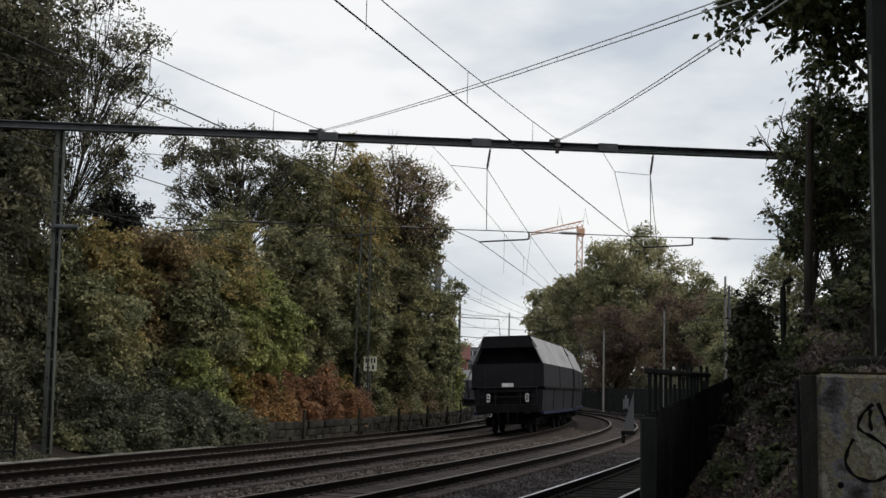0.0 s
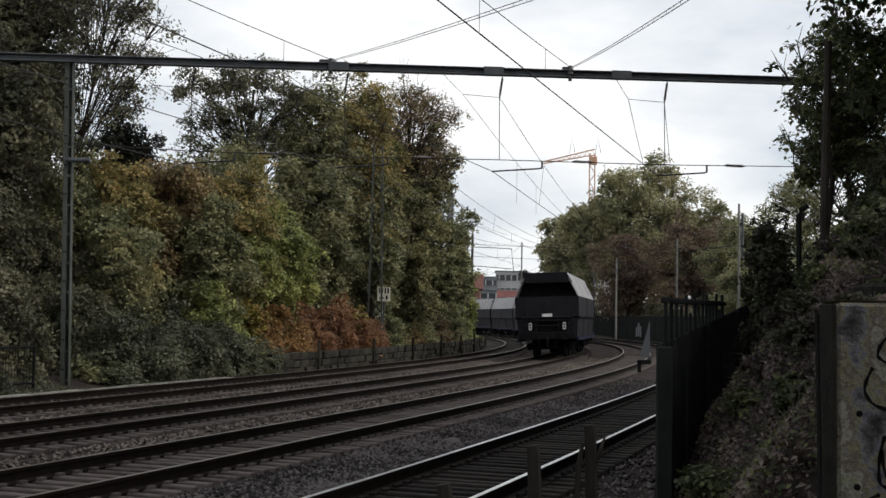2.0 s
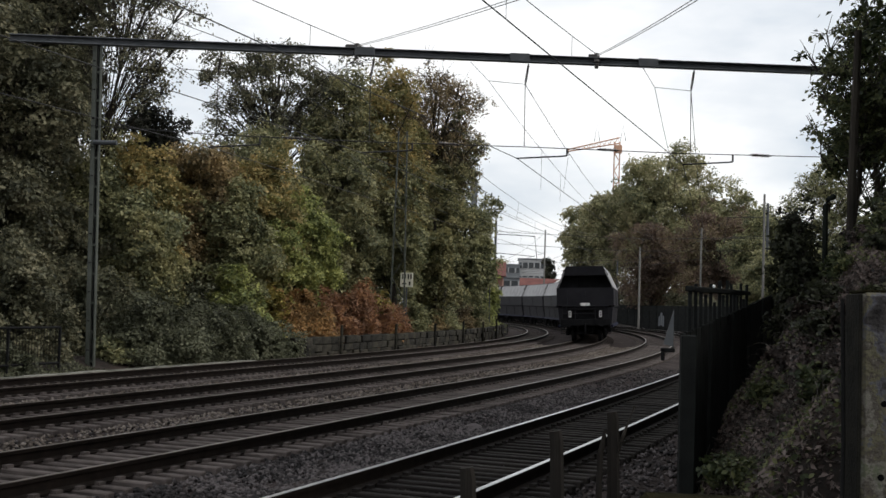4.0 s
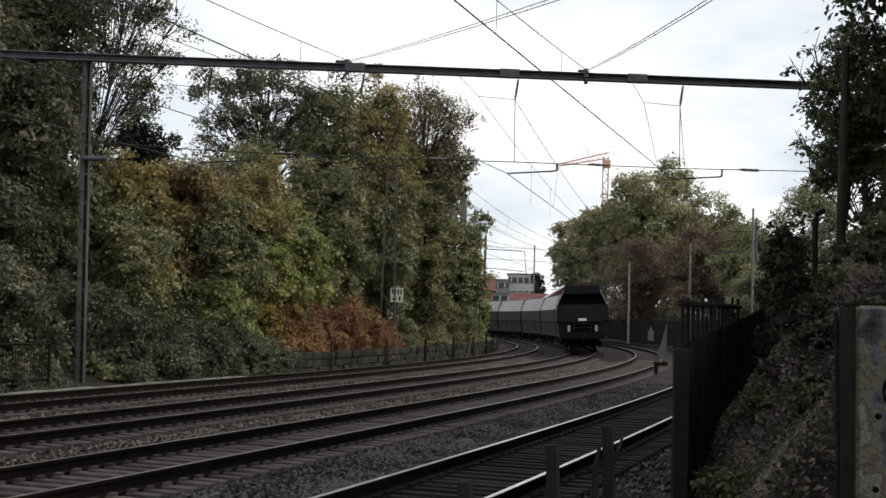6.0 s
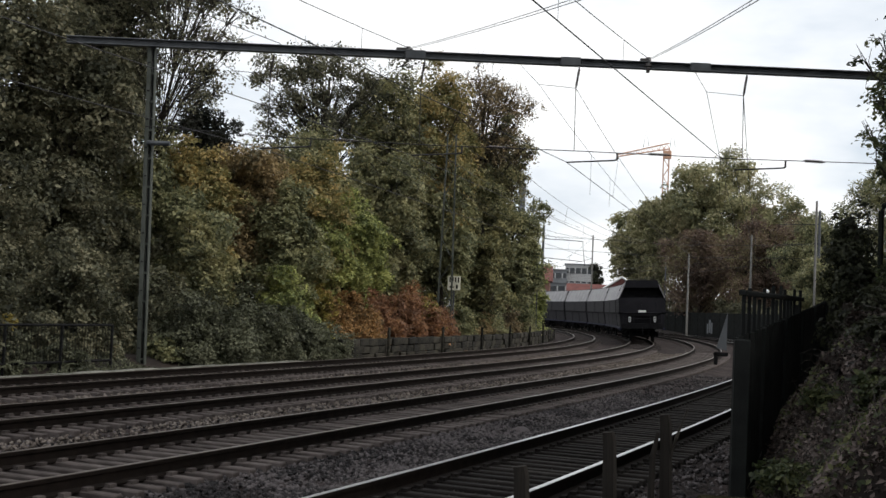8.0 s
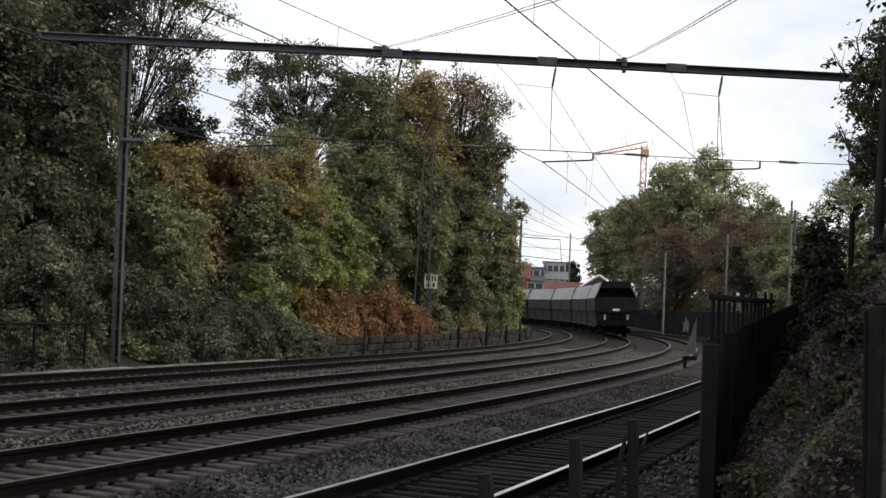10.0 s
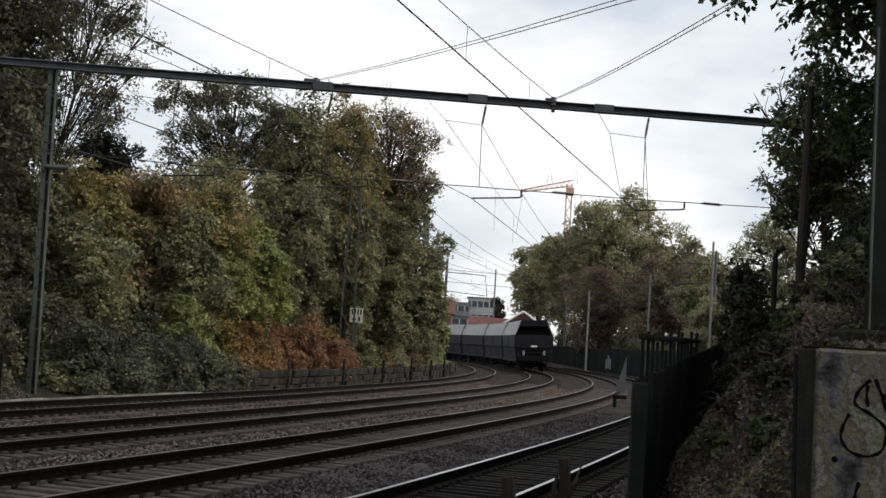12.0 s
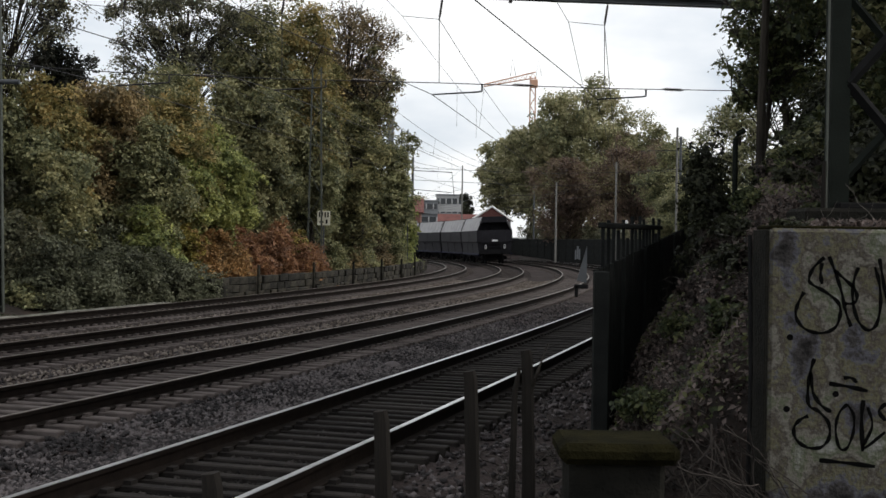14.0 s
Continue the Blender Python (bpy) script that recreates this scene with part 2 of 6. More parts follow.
# ---------------------------------------------------------------- builders
def part(name, bm, mat, parent=None, label="", at=None):
    """Link a bmesh (or mesh) as one object under a thing or part."""
    if isinstance(bm, bmesh.types.BMesh):
        me = bpy.data.meshes.new(name)
        bm.to_mesh(me)
        bm.free()
    else:
        me = bm
    if not me.materials:
        me.materials.append(mat)
    ob = new(name, me)
    if parent is not None:
        ob.parent = parent
    if at is not None:
        ob.matrix_basis = at
    if label:
        ob["label"] = label
    return ob


def thing(name, label, category, at=(0, 0, 0), rz=0, group="", kind=""):
    ob = new(name)
    ob.matrix_basis = pose(*at, 0, 0, rz)
    return tagged(ob, label, category, group, kind)


def add_box(bm, c, s, m=None, bevel=0.0):
    r = bmesh.ops.create_cube(bm, size=1, matrix=(m or Matrix()) @ Matrix.LocRotScale(c, None, s))
    if bevel:
        vs = set(r["verts"])
        es = [e for e in bm.edges if e.verts[0] in vs and e.verts[1] in vs]
        bmesh.ops.bevel(bm, geom=es, offset=bevel, segments=1, affect="EDGES")
    return r["verts"]


def box_mesh(c, s, bevel=0.0, m=None):
    bm = bmesh.new()
    add_box(bm, c, s, m, bevel)
    return bm


def add_tube(bm, pts, r0, r1=None, sides=6, closed=True):
    """A tapered tube through the points."""
    r1 = r0 if r1 is None else r1
    pts = [Vector(p) for p in pts]
    rings = []
    for i, p in enumerate(pts):
        d = (pts[min(i + 1, len(pts) - 1)] - pts[max(i - 1, 0)]).normalized()
        a = d.orthogonal().normalized() if abs(d.z) > 0.95 else d.cross(Vector((0, 0, 1))).normalized()
        b = d.cross(a)
        r = r0 + (r1 - r0) * i / max(1, len(pts) - 1)
        rings.append([bm.verts.new(p + r * (math.cos(k * math.tau / sides) * a + math.sin(k * math.tau / sides) * b)) for k in range(sides)])
    for u, v in zip(rings[:-1], rings[1:]):
        for k in range(sides):
            bm.faces.new((u[k], u[(k + 1) % sides], v[(k + 1) % sides], v[k]))
    if closed:
        bm.faces.new(rings[0][::-1])
        bm.faces.new(rings[-1])


def tube(pts, r0, r1=None, sides=6):
    bm = bmesh.new()
    add_tube(bm, pts, r0, r1, sides)
    return bm


def mesh_arrays(name, verts, faces):
    """A mesh from numpy arrays, all faces with the same number of corners."""
    me = bpy.data.meshes.new(name)
    k = faces.shape[1]
    me.vertices.add(len(verts))
    me.vertices.foreach_set("co", verts.astype(np.float32).ravel())
    me.loops.add(faces.size)
    me.loops.foreach_set("vertex_index", faces.astype(np.int32).ravel())
    me.polygons.add(len(faces))
    me.polygons.foreach_set("loop_start", np.arange(0, faces.size, k, dtype=np.int32))
    me.update(calc_edges=True)
    me.validate()
    return me


def leaf_mesh(rng, pos, normal, size, spread=0.5, long=1.6):
    """Small folded leaves at pos, each a pointed four-cornered blade bent along its rib."""
    n = len(pos)
    nr = normal + rng.normal(0, spread, (n, 3))
    nr /= np.linalg.norm(nr, axis=1)[:, None] + 1e-9
    a = np.cross(nr, rng.normal(0, 1, (n, 3)))
    a /= np.linalg.norm(a, axis=1)[:, None] + 1e-9
    b = np.cross(nr, a)
    s = (size * rng.uniform(0.6, 1.35, n))[:, None]
    w = s / long
    fold = nr * s * 0.16
    v = np.stack([pos - a * s * 0.5, pos + b * w * 0.5 + fold, pos + a * s * 0.5, pos - b * w * 0.5 + fold], 1).reshape(-1, 3)
    i = np.arange(n)[:, None] * 4
    f = np.concatenate([np.hstack([i, i + 1, i + 2]), np.hstack([i, i + 2, i + 3])])
    return mesh_arrays("leaves", v, f)


def clump_leaves(rng, clumps, n, inner=0.2, flat=0.85, per=26, loose=0.26):
    """Leaf places and facings over clumps (x, y, z, radius): the leaves sit in sprays, and the leaves of a spray face much alike."""
    c = np.array(clumps)
    p = c[:, 3] ** 2
    m = max(len(c) * 3, n // per)
    k = rng.choice(len(c), m, p=p / p.sum())
    d = rng.normal(0, 1, (m, 3))
    d /= np.linalg.norm(d, axis=1)[:, None]
    r = c[k, 3]
    mid = c[k, :3] + d * (r * (inner + (1.12 - inner) * rng.uniform(0, 1, m) ** 0.6))[:, None] * np.array([1, 1, flat])
    face = d * 0.75 + np.array([0, 0, 0.65]) + rng.normal(0, 0.25, (m, 3))
    face /= np.linalg.norm(face, axis=1)[:, None]
    j = rng.integers(0, m, n)
    off = rng.normal(0, 1, (n, 3)) * (loose * r[j])[:, None]
    off -= face[j] * (off * face[j]).sum(1)[:, None] * 0.6
    off[:, 2] -= 0.25 * np.abs(off[:, 0] * 0.5)
    return mid[j] + off, face[j] * 1.15


def crown(rng, centre, radii, count, r, uneven=0.55):
    """Clumps through an uneven crown: more of them near its skin."""
    out = []
    for _ in range(count):
        d = rng.normal(0, 1, 3)
        d /= np.linalg.norm(d)
        wob = 0.80 + uneven * noise.noise(Vector(d * 2.6) + Vector(centre) * 0.37 + Vector((0, 0, count * 0.11)))
        q = np.array(centre) + d * np.array(radii) * wob * rng.uniform(0.2, 1.0) ** 0.5
        out.append((*q, r * rng.uniform(0.6, 1.3)))
    return out


def tree(name, label, base, height, radii, leaves, size, mat, seed, clump=1.2, count=40, crown_z=None, trunk=0.25, bare=0, category="tree", lean=(0, 0), bark=None, inner=0.3, uneven=0.55, flat=0.8):
    """A tree: tapered trunk, limbs that reach into the crown, and a crown of leaf clumps."""
    rng = np.random.default_rng(seed)
    ob = thing(name, label, category, base)
    cz = crown_z if crown_z is not None else height - radii[2] * 0.9
    cl = crown(rng, (lean[0], lean[1], cz), radii, count, clump, uneven)
    cl = [c for c in cl if c[2] > 0.3]
    wood = bmesh.new()
    top = max(height - radii[2] * 0.5, cz)
    stem = [(lean[0] * u + 0.15 * math.sin(5 * u + seed), lean[1] * u + 0.15 * math.cos(4 * u + seed), top * u - 0.1) for u in np.linspace(0, 1, 8)]
    add_tube(wood, stem, trunk, trunk * 0.25, 8)
    part("trunk", wood, bark or M_BARK, ob)
    limb = bmesh.new()
    for c in cl[: min(len(cl), 70 if bare > 1 else 26)]:
        u = min(0.95, max(0.15, (c[2] - 0.35 * math.hypot(c[0], c[1])) / top * 0.85))
        s = Vector(stem[int(u * 7)])
        e = Vector(c[:3])
        mid = s.lerp(e, 0.55) + Vector((rng.normal(0, 0.2), rng.normal(0, 0.2), 0.12 * (e - s).length))
        add_tube(limb, [s, mid, e], trunk * 0.17, 0.012, 5)
        for _ in range(3 + bare):
            d = Vector(rng.normal(0, 1, 3)) + Vector((0, 0, 0.8))
            f = e + d.normalized() * c[3] * rng.uniform(0.8, 1.5 if bare else 1.1)
            add_tube(limb, [mid.lerp(e, 0.7), e.lerp(f, 0.45) + Vector(rng.normal(0, 0.08, 3)), f], 0.014, 0.005, 4)
    part("branching", limb, bark or M_BARK, ob)
    q, nr = clump_leaves(rng, cl, leaves, inner, flat)
    part("crown", leaf_mesh(rng, q, nr, size), mat, ob)
    return ob


def bush(name, label, base, radii, leaves, size, mat, seed, clump=0.6, count=26, category="bush", stems=8):
    """A bush: thin stems from the ground and a mound of leaf clumps."""
    rng = np.random.default_rng(seed)
    ob = thing(name, label, category, base)
    cl = []
    for _ in range(count):
        d = rng.normal(0, 1, 3)
        d[2] = abs(d[2])
        d /= np.linalg.norm(d)
        wob = 0.8 + 0.35 * noise.noise(Vector(d * 2.3) + Vector((seed * 1.7, 0, 0)))
        q = d * np.array(radii) * wob * rng.uniform(0.2, 1.0) ** 0.5
        cl.append((q[0], q[1], max(q[2], 0.15), clump * rng.uniform(0.6, 1.3)))
    wood = bmesh.new()
    for c in cl[:stems]:
        add_tube(wood, [(c[0] * 0.3, c[1] * 0.3, -0.15), (c[0] * 0.6, c[1] * 0.6, c[2] * 0.6), c[:3]], 0.035, 0.01, 4)
    part("stems", wood, M_BARK, ob)
    q, nr = clump_leaves(rng, cl, leaves, 0.35)
    q[:, 2] = np.maximum(q[:, 2], 0.0)
    part("foliage", leaf_mesh(rng, q, nr, size), mat, ob)
    return ob


# ---------------------------------------------------------------- the line of the tracks
STEP = 0.5
_s = np.arange(0, 300, STEP)
_k = 0.00154 + (0.00552 - 0.00154) / (1 + np.exp(-(_s - 38.56) / 8))
_h = 0.31326 - np.cumsum(_k) * STEP
_x = -7.373 + np.cumsum(np.sin(_h)) * STEP
_y = 5 + np.cumsum(np.cos(_h)) * STEP
_back = np.arange(-20, 0, STEP)
_x = np.concatenate([_x[0] + (_back - _s[0]) * math.sin(_h[0]), _x])
_y = np.concatenate([_y[0] + (_back - _s[0]) * math.cos(_h[0]), _y])
_h = np.concatenate([np.full(len(_back), _h[0]), _h])
_s = np.concatenate([_back, _s])
TRACK_OFF = {1: 3.95, 2: 0.0, 3: -3.95, 4: -7.91}
TRACK_Z = {1: 0.0, 2: 0.0, 3: -0.03, 4: -0.05}


def line_at(s, off=0.0, z=0.0):
    """The point s metres along the line of the second track, off metres to its right."""
    x = np.interp(s, _s, _x)
    y = np.interp(s, _s, _y)
    h = np.interp(s, _s, _h)
    return Vector((x + off * math.cos(h), y - off * math.sin(h), z))


def heading(s):
    return float(np.interp(s, _s, _h))


def side_of(x, y):
    """Distance to the right of the second track's line, and the way along it, for arrays of places."""
    x, y = np.asarray(x, float), np.asarray(y, float)
    best = np.full(x.shape, 1e9)
    lat, along = np.zeros(x.shape), np.zeros(x.shape)
    for i in range(0, len(_s), 4):
        d = (x - _x[i]) ** 2 + (y - _y[i]) ** 2
        m = d < best
        best = np.where(m, d, best)
        lat = np.where(m, (x - _x[i]) * math.cos(_h[i]) - (y - _y[i]) * math.sin(_h[i]), lat)
        along = np.where(m, _s[i], along)
    return lat, along


def smooth(a, b, v):
    u = np.clip((v - a) / (b - a), 0, 1)
    return u * u * (3 - 2 * u)


def terrain(x, y):
    """Height of the ground: ballast bed, verge on the inside of the curve, leafy bank on the near side."""
    lat, s = side_of(x, y)
    z = np.full(np.shape(lat), -0.25)
    for k in (1, 2, 3):
        mid = (TRACK_OFF[k] + TRACK_OFF[k + 1]) / 2
        z = z - 0.07 * np.exp(-((lat - mid) / 0.45) ** 2)
    for k in (1, 2, 3, 4):
        z = z - 0.05 * (1 - smooth(0.55, 0.72, np.abs(lat - TRACK_OFF[k])))
    z = z - 0.03 * smooth(1.4, 2.6, -lat) - 0.02 * smooth(5.3, 6.6, -lat)
    left = -lat + TRACK_OFF[4]
    z = z + 0.30 * smooth(3.2, 4.2, left) + 0.9 * smooth(5, 11, left)
    d = lat - TRACK_OFF[1]
    z = z - 0.12 * smooth(1.7, 2.4, d)
    foot = np.clip(-0.30 + 0.343 * (y - 8.5), -0.30, 0.90)
    crest = 1.92 + 0.25 * (np.clip(y, 10, 13.5) - 10) + 0.05 * np.clip(d - 5, 0, 20)
    bank = np.minimum(foot + (d - 3.03) * 1.40, crest)
    w = smooth(2.80, 2.92, d) * smooth(6.5, 7.7, y) * (1 - smooth(60, 110, y))
    far = smooth(2.4, 7, d) * 1.2 * smooth(60, 110, y)
    z = z * (1 - w) + bank * w + far
    z = z + 0.35 * smooth(2.3, 3.4, d) * (1 - smooth(6.5, 7.7, y))
    return z


# ---------------------------------------------------------------- ground
def build_ground():
    xs = np.unique(np.concatenate([np.linspace(-900, -40, 24), np.arange(-40, -14, 1.0), np.arange(-14, 12, 0.2), np.arange(12, 40, 1.0), np.linspace(40, 900, 24)]))
    ys = np.unique(np.concatenate([np.linspace(-300, -6, 16), np.arange(-6, 40, 0.2), np.arange(40, 120, 1.0), np.linspace(120, 1500, 40)]))
    X, Y = np.meshgrid(xs, ys)
    Z = terrain(X, Y)
    lat, s = side_of(X, Y)
    rough = (np.random.default_rng(3).normal(0, 1, X.shape)) * 0.018 * (np.abs(X) < 14) * (Y < 40)
    d = lat - TRACK_OFF[1]
    rough = rough * np.where(d > 2.9, 2.2, 1.0)
    V = np.stack([X, Y, Z + rough], -1).reshape(-1, 3)
    ny, nx = X.shape
    i = (np.arange(ny - 1)[:, None] * nx + np.arange(nx - 1)[None, :]).reshape(-1, 1)
    F = np.hstack([i, i + 1, i + nx + 1, i + nx])
    me = mesh_arrays("ground", V, F)
    me.materials.append(M_BALLAST)
    me.materials.append(M_BANK)
    fc = V[F].mean(1)
    fl, _ = side_of(fc[:, 0], fc[:, 1])
    off_bed = (fl - TRACK_OFF[1] > 2.9) | (fl < TRACK_OFF[4] - 3.0) | (fc[:, 1] < 4)
    me.polygons.foreach_set("material_index", off_bed.astype(np.int32))
    ob = new("ground", me)
    return tagged(ob, "dark grey railway ballast with leaf-strewn dark soil beside it", "ground", kind="structure")


build_ground()


def stones(name, label, n, s_range, lat_range, size, seed, mat, dz=0.0):
    """Loose angular stones lying over a stretch of the bed."""
    rng = np.random.default_rng(seed)
    s = s_range[0] + (s_range[1] - s_range[0]) * rng.uniform(0, 1, n) ** 1.5
    lat = rng.uniform(*lat_range, n)
    h = np.interp(s, _s, _h)
    x = np.interp(s, _s, _x) + lat * np.cos(h)
    y = np.interp(s, _s, _y) - lat * np.sin(h)
    z = terrain(x, y) + dz
    base = np.array([(1, 0, 0), (-1, 0, 0), (0, 1, 0), (0, -1, 0), (0, 0, 1), (0, 0, -1)], float)
    tri = np.array([(0, 2, 4), (2, 1, 4), (1, 3, 4), (3, 0, 4), (2, 0, 5), (1, 2, 5), (3, 1, 5), (0, 3, 5)])
    v = base[None] * rng.uniform(0.5, 1.3, (n, 6, 1)) * (size * rng.uniform(0.6, 1.5, n))[:, None, None] * 0.5
    a, b = rng.uniform(0, 6.28, n), rng.normal(0, 0.6, n)
    ca, sa, cb, sb = np.cos(a)[:, None], np.sin(a)[:, None], np.cos(b)[:, None], np.sin(b)[:, None]
    vx, vy, vz = v[..., 0] * ca - v[..., 1] * sa, v[..., 0] * sa + v[..., 1] * ca, v[..., 2] * 0.8
    vx, vz = vx * cb - vz * sb, vx * sb + vz * cb
    V = np.stack([vx + x[:, None], vy + y[:, None], vz + z[:, None]], -1).reshape(-1, 3)
    F = (tri[None] + np.arange(n)[:, None, None] * 6).reshape(-1, 3)
    ob = part(name, mesh_arrays(name, V, F), mat)
    return tagged(ob, label, "gravel", kind="stuff")


M_BALLAST_DARK = material("oily_ballast", [(0.008, 0.007, 0.007), (0.020, 0.018, 0.017), (0.045, 0.040, 0.038)], scale=0.7, rough=0.95, island=0.5, spec=0.08)
M_PATH = material("brownish_gravel", [(0.075, 0.062, 0.053), (0.135, 0.113, 0.098), (0.195, 0.168, 0.148)], scale=0.7, rough=0.95, island=0.5, spec=0.1)
stones("ballast_stones", "loose dark grey track ballast stones between the rails", 66000, (-4, 38), (-10.5, 6.7), 0.07, 5, M_STONE, 0.012)
stones("ballast_stones", "rough dark grey ballast stones between two tracks", 26000, (0, 26), (0.9, 3.2), 0.065, 7, M_STONE, 0.02)
stones("ballast_stones", "small dark ballast stones between the polished rails", 20000, (0, 30), (3.38, 4.68), 0.05, 8, M_BALLAST_DARK, 0.085)
for _lo, _hi in ((-2.75, -1.25), (-6.7, -5.2)):
    stones("path_gravel", "fine brownish gravel strip between two tracks", 11000, (0, 60), (_lo, _hi), 0.06, 6, M_PATH, 0.03)


# ---------------------------------------------------------------- tracks
def rail_profile():
    return [(-0.075, -0.172), (0.075, -0.172), (0.075, -0.158), (0.012, -0.135), (0.010, -0.045), (0.036, -0.036), (0.036, -0.003), (0.030, 0.0), (-0.030, 0.0), (-0.036, -0.003), (-0.036, -0.036), (-0.010, -0.045), (-0.012, -0.135), (-0.075, -0.158)]


def build_track(k):
    off = TRACK_OFF[k]
    label = {1: "railway track with bright polished rails on steel sleepers", 2: "railway track with rusty rails on brown sleepers",
             3: "railway track with rusty rails under the coal wagons", 4: "outer railway track with dark rusty rails by the bushes"}[k]
    ob = thing("railway_track", label, "railway track", group="railway tracks")
    ss = list(np.arange(-18, 60, 1.0)) + list(np.arange(60, 200, 2.0))
    prof = rail_profile()
    for side in (-1, 1):
        for top in (False, True):
            bm = bmesh.new()
            rings = []
            shape = [(0.0295, -0.012), (0.0295, 0.004), (-0.0295, 0.004), (-0.0295, -0.012)] if top else prof
            for s in ss:
                p = line_at(s, off + side * 0.7525, TRACK_Z[k])
                h = heading(s)
                rings.append([bm.verts.new(p + Vector((u * math.cos(h), -u * math.sin(h), w))) for u, w in shape])
            m = len(shape)
            for a, b in zip(rings[:-1], rings[1:]):
                for i in range(m):
                    bm.faces.new((a[i], a[(i + 1) % m], b[(i + 1) % m], b[i]))
            bmesh.ops.recalc_face_normals(bm, faces=bm.faces)
            if top:
                part("rail_head", bm, M_RAILTOP if k == 1 else M_RAILTOP_DULL, rail, "polished running surface" if k == 1 else "dull running surface")
            else:
                rail = part("rail", bm, M_RAIL, ob)
    return ob


TRACKS = {k: build_track(k) for k in (1, 2, 3, 4)}


# ---------------------------------------------------------------- portal over the tracks
PY, PZ = 30.55, 8.69


def portal_point(x, z, dy=0.0):
    return Vector((x, PY + 0.115 * (x + 12) + dy, z))


def build_portal():
    ob = thing("catenary_portal", "grey steel catenary portal spanning four tracks", "catenary portal")
    a, b = portal_point(-14.30, PZ), portal_point(13.5, PZ)
    rz = math.degrees(math.atan2(b.y - a.y, b.x - a.x))
    L = (b - a).length
    m = pose(*a, 0, 0, rz)
    bm = bmesh.new()
    add_box(bm, (L / 2, 0, 0.09), (L, 0.20, 0.035), m, 0.01)
    add_box(bm, (L / 2, 0, -0.09), (L, 0.20, 0.035), m, 0.01)
    add_box(bm, (L / 2, 0.03, 0), (L, 0.05, 0.20), m)
    part("beam", bm, M_GALV, ob)
    for u in (9.7, 14.0, 17.6):
        part("splice_plate", box_mesh((u, -0.04, 0.0), (0.55, 0.22, 0.235), 0.008, m), M_GALV, ob)
    for x in (-11.95, 12.6):
        p = portal_point(x, 0)
        lean = 0.20 if x < 0 else 0
        for sx, w in ((-0.055, 0.12), (0.105, 0.03)):
            bm = bmesh.new()
            lo, hi = p + Vector((sx + lean, 0, -0.5)), p + Vector((sx, 0, PZ - 0.10))
            ring = [[bm.verts.new(c + Vector((u * w / 2, v, 0))) for u, v in ((-1, 0), (1, 0), (1, 0.14), (-1, 0.14))] for c in (lo, hi)]
            for i in range(4):
                bm.faces.new((ring[0][i], ring[0][(i + 1) % 4], ring[1][(i + 1) % 4], ring[1][i]))
            bmesh.ops.recalc_face_normals(bm, faces=bm.faces)
            leg = part("mast_leg", bm, M_MAST, ob)
            mo = leg if w > 0.1 else mo
        part("mast_web", tube([p + Vector((0.045 + lean, 0.10, -0.5)), p + Vector((0.045, 0.10, PZ - 0.10))], 0.035, 0.035, 4), M_DARKSTEEL, ob)
        for i in range(11):
            z0 = 0.25 + i * 0.79
            dx = lean * (1 - (z0 + 0.5) / (PZ + 0.4))
            part("batten", box_mesh((p.x + 0.05 + dx, p.y + 0.02, z0 - 0.3), (0.09, 0.02, 0.05)), M_MAST, mo)
            part("bolt_plate", box_mesh((p.x - 0.05 + dx, p.y - 0.008, z0), (0.075, 0.012, 0.03)), M_DARKSTEEL, mo)
    bm = bmesh.new()
    p = portal_point(-11.5, 5.9)
    add_tube(bm, [p + Vector((-0.4, -0.1, 0)), p + Vector((0.25, -0.1, 0))], 0.07, 0.07, 8)
    part("bracket", bm, M_GALV, ob)
    return ob


build_portal()


def insulator(bm, a, b, r=0.05):
    a, b = Vector(a), Vector(b)
    add_tube(bm, [a, b], 0.022, 0.022, 6)
    n = 7
    for i in range(n):
        c = a.lerp(b, 0.15 + 0.7 * i / (n - 1))
        d = (b - a).normalized() * 0.02
        add_tube(bm, [c - d, c, c + d], r, r * 0.7, 8)


SPAN_Z = 6.22
HANGERS = [(-8.56, 0), (-4.40, 0), (-0.13, 0), (4.50, 0)]


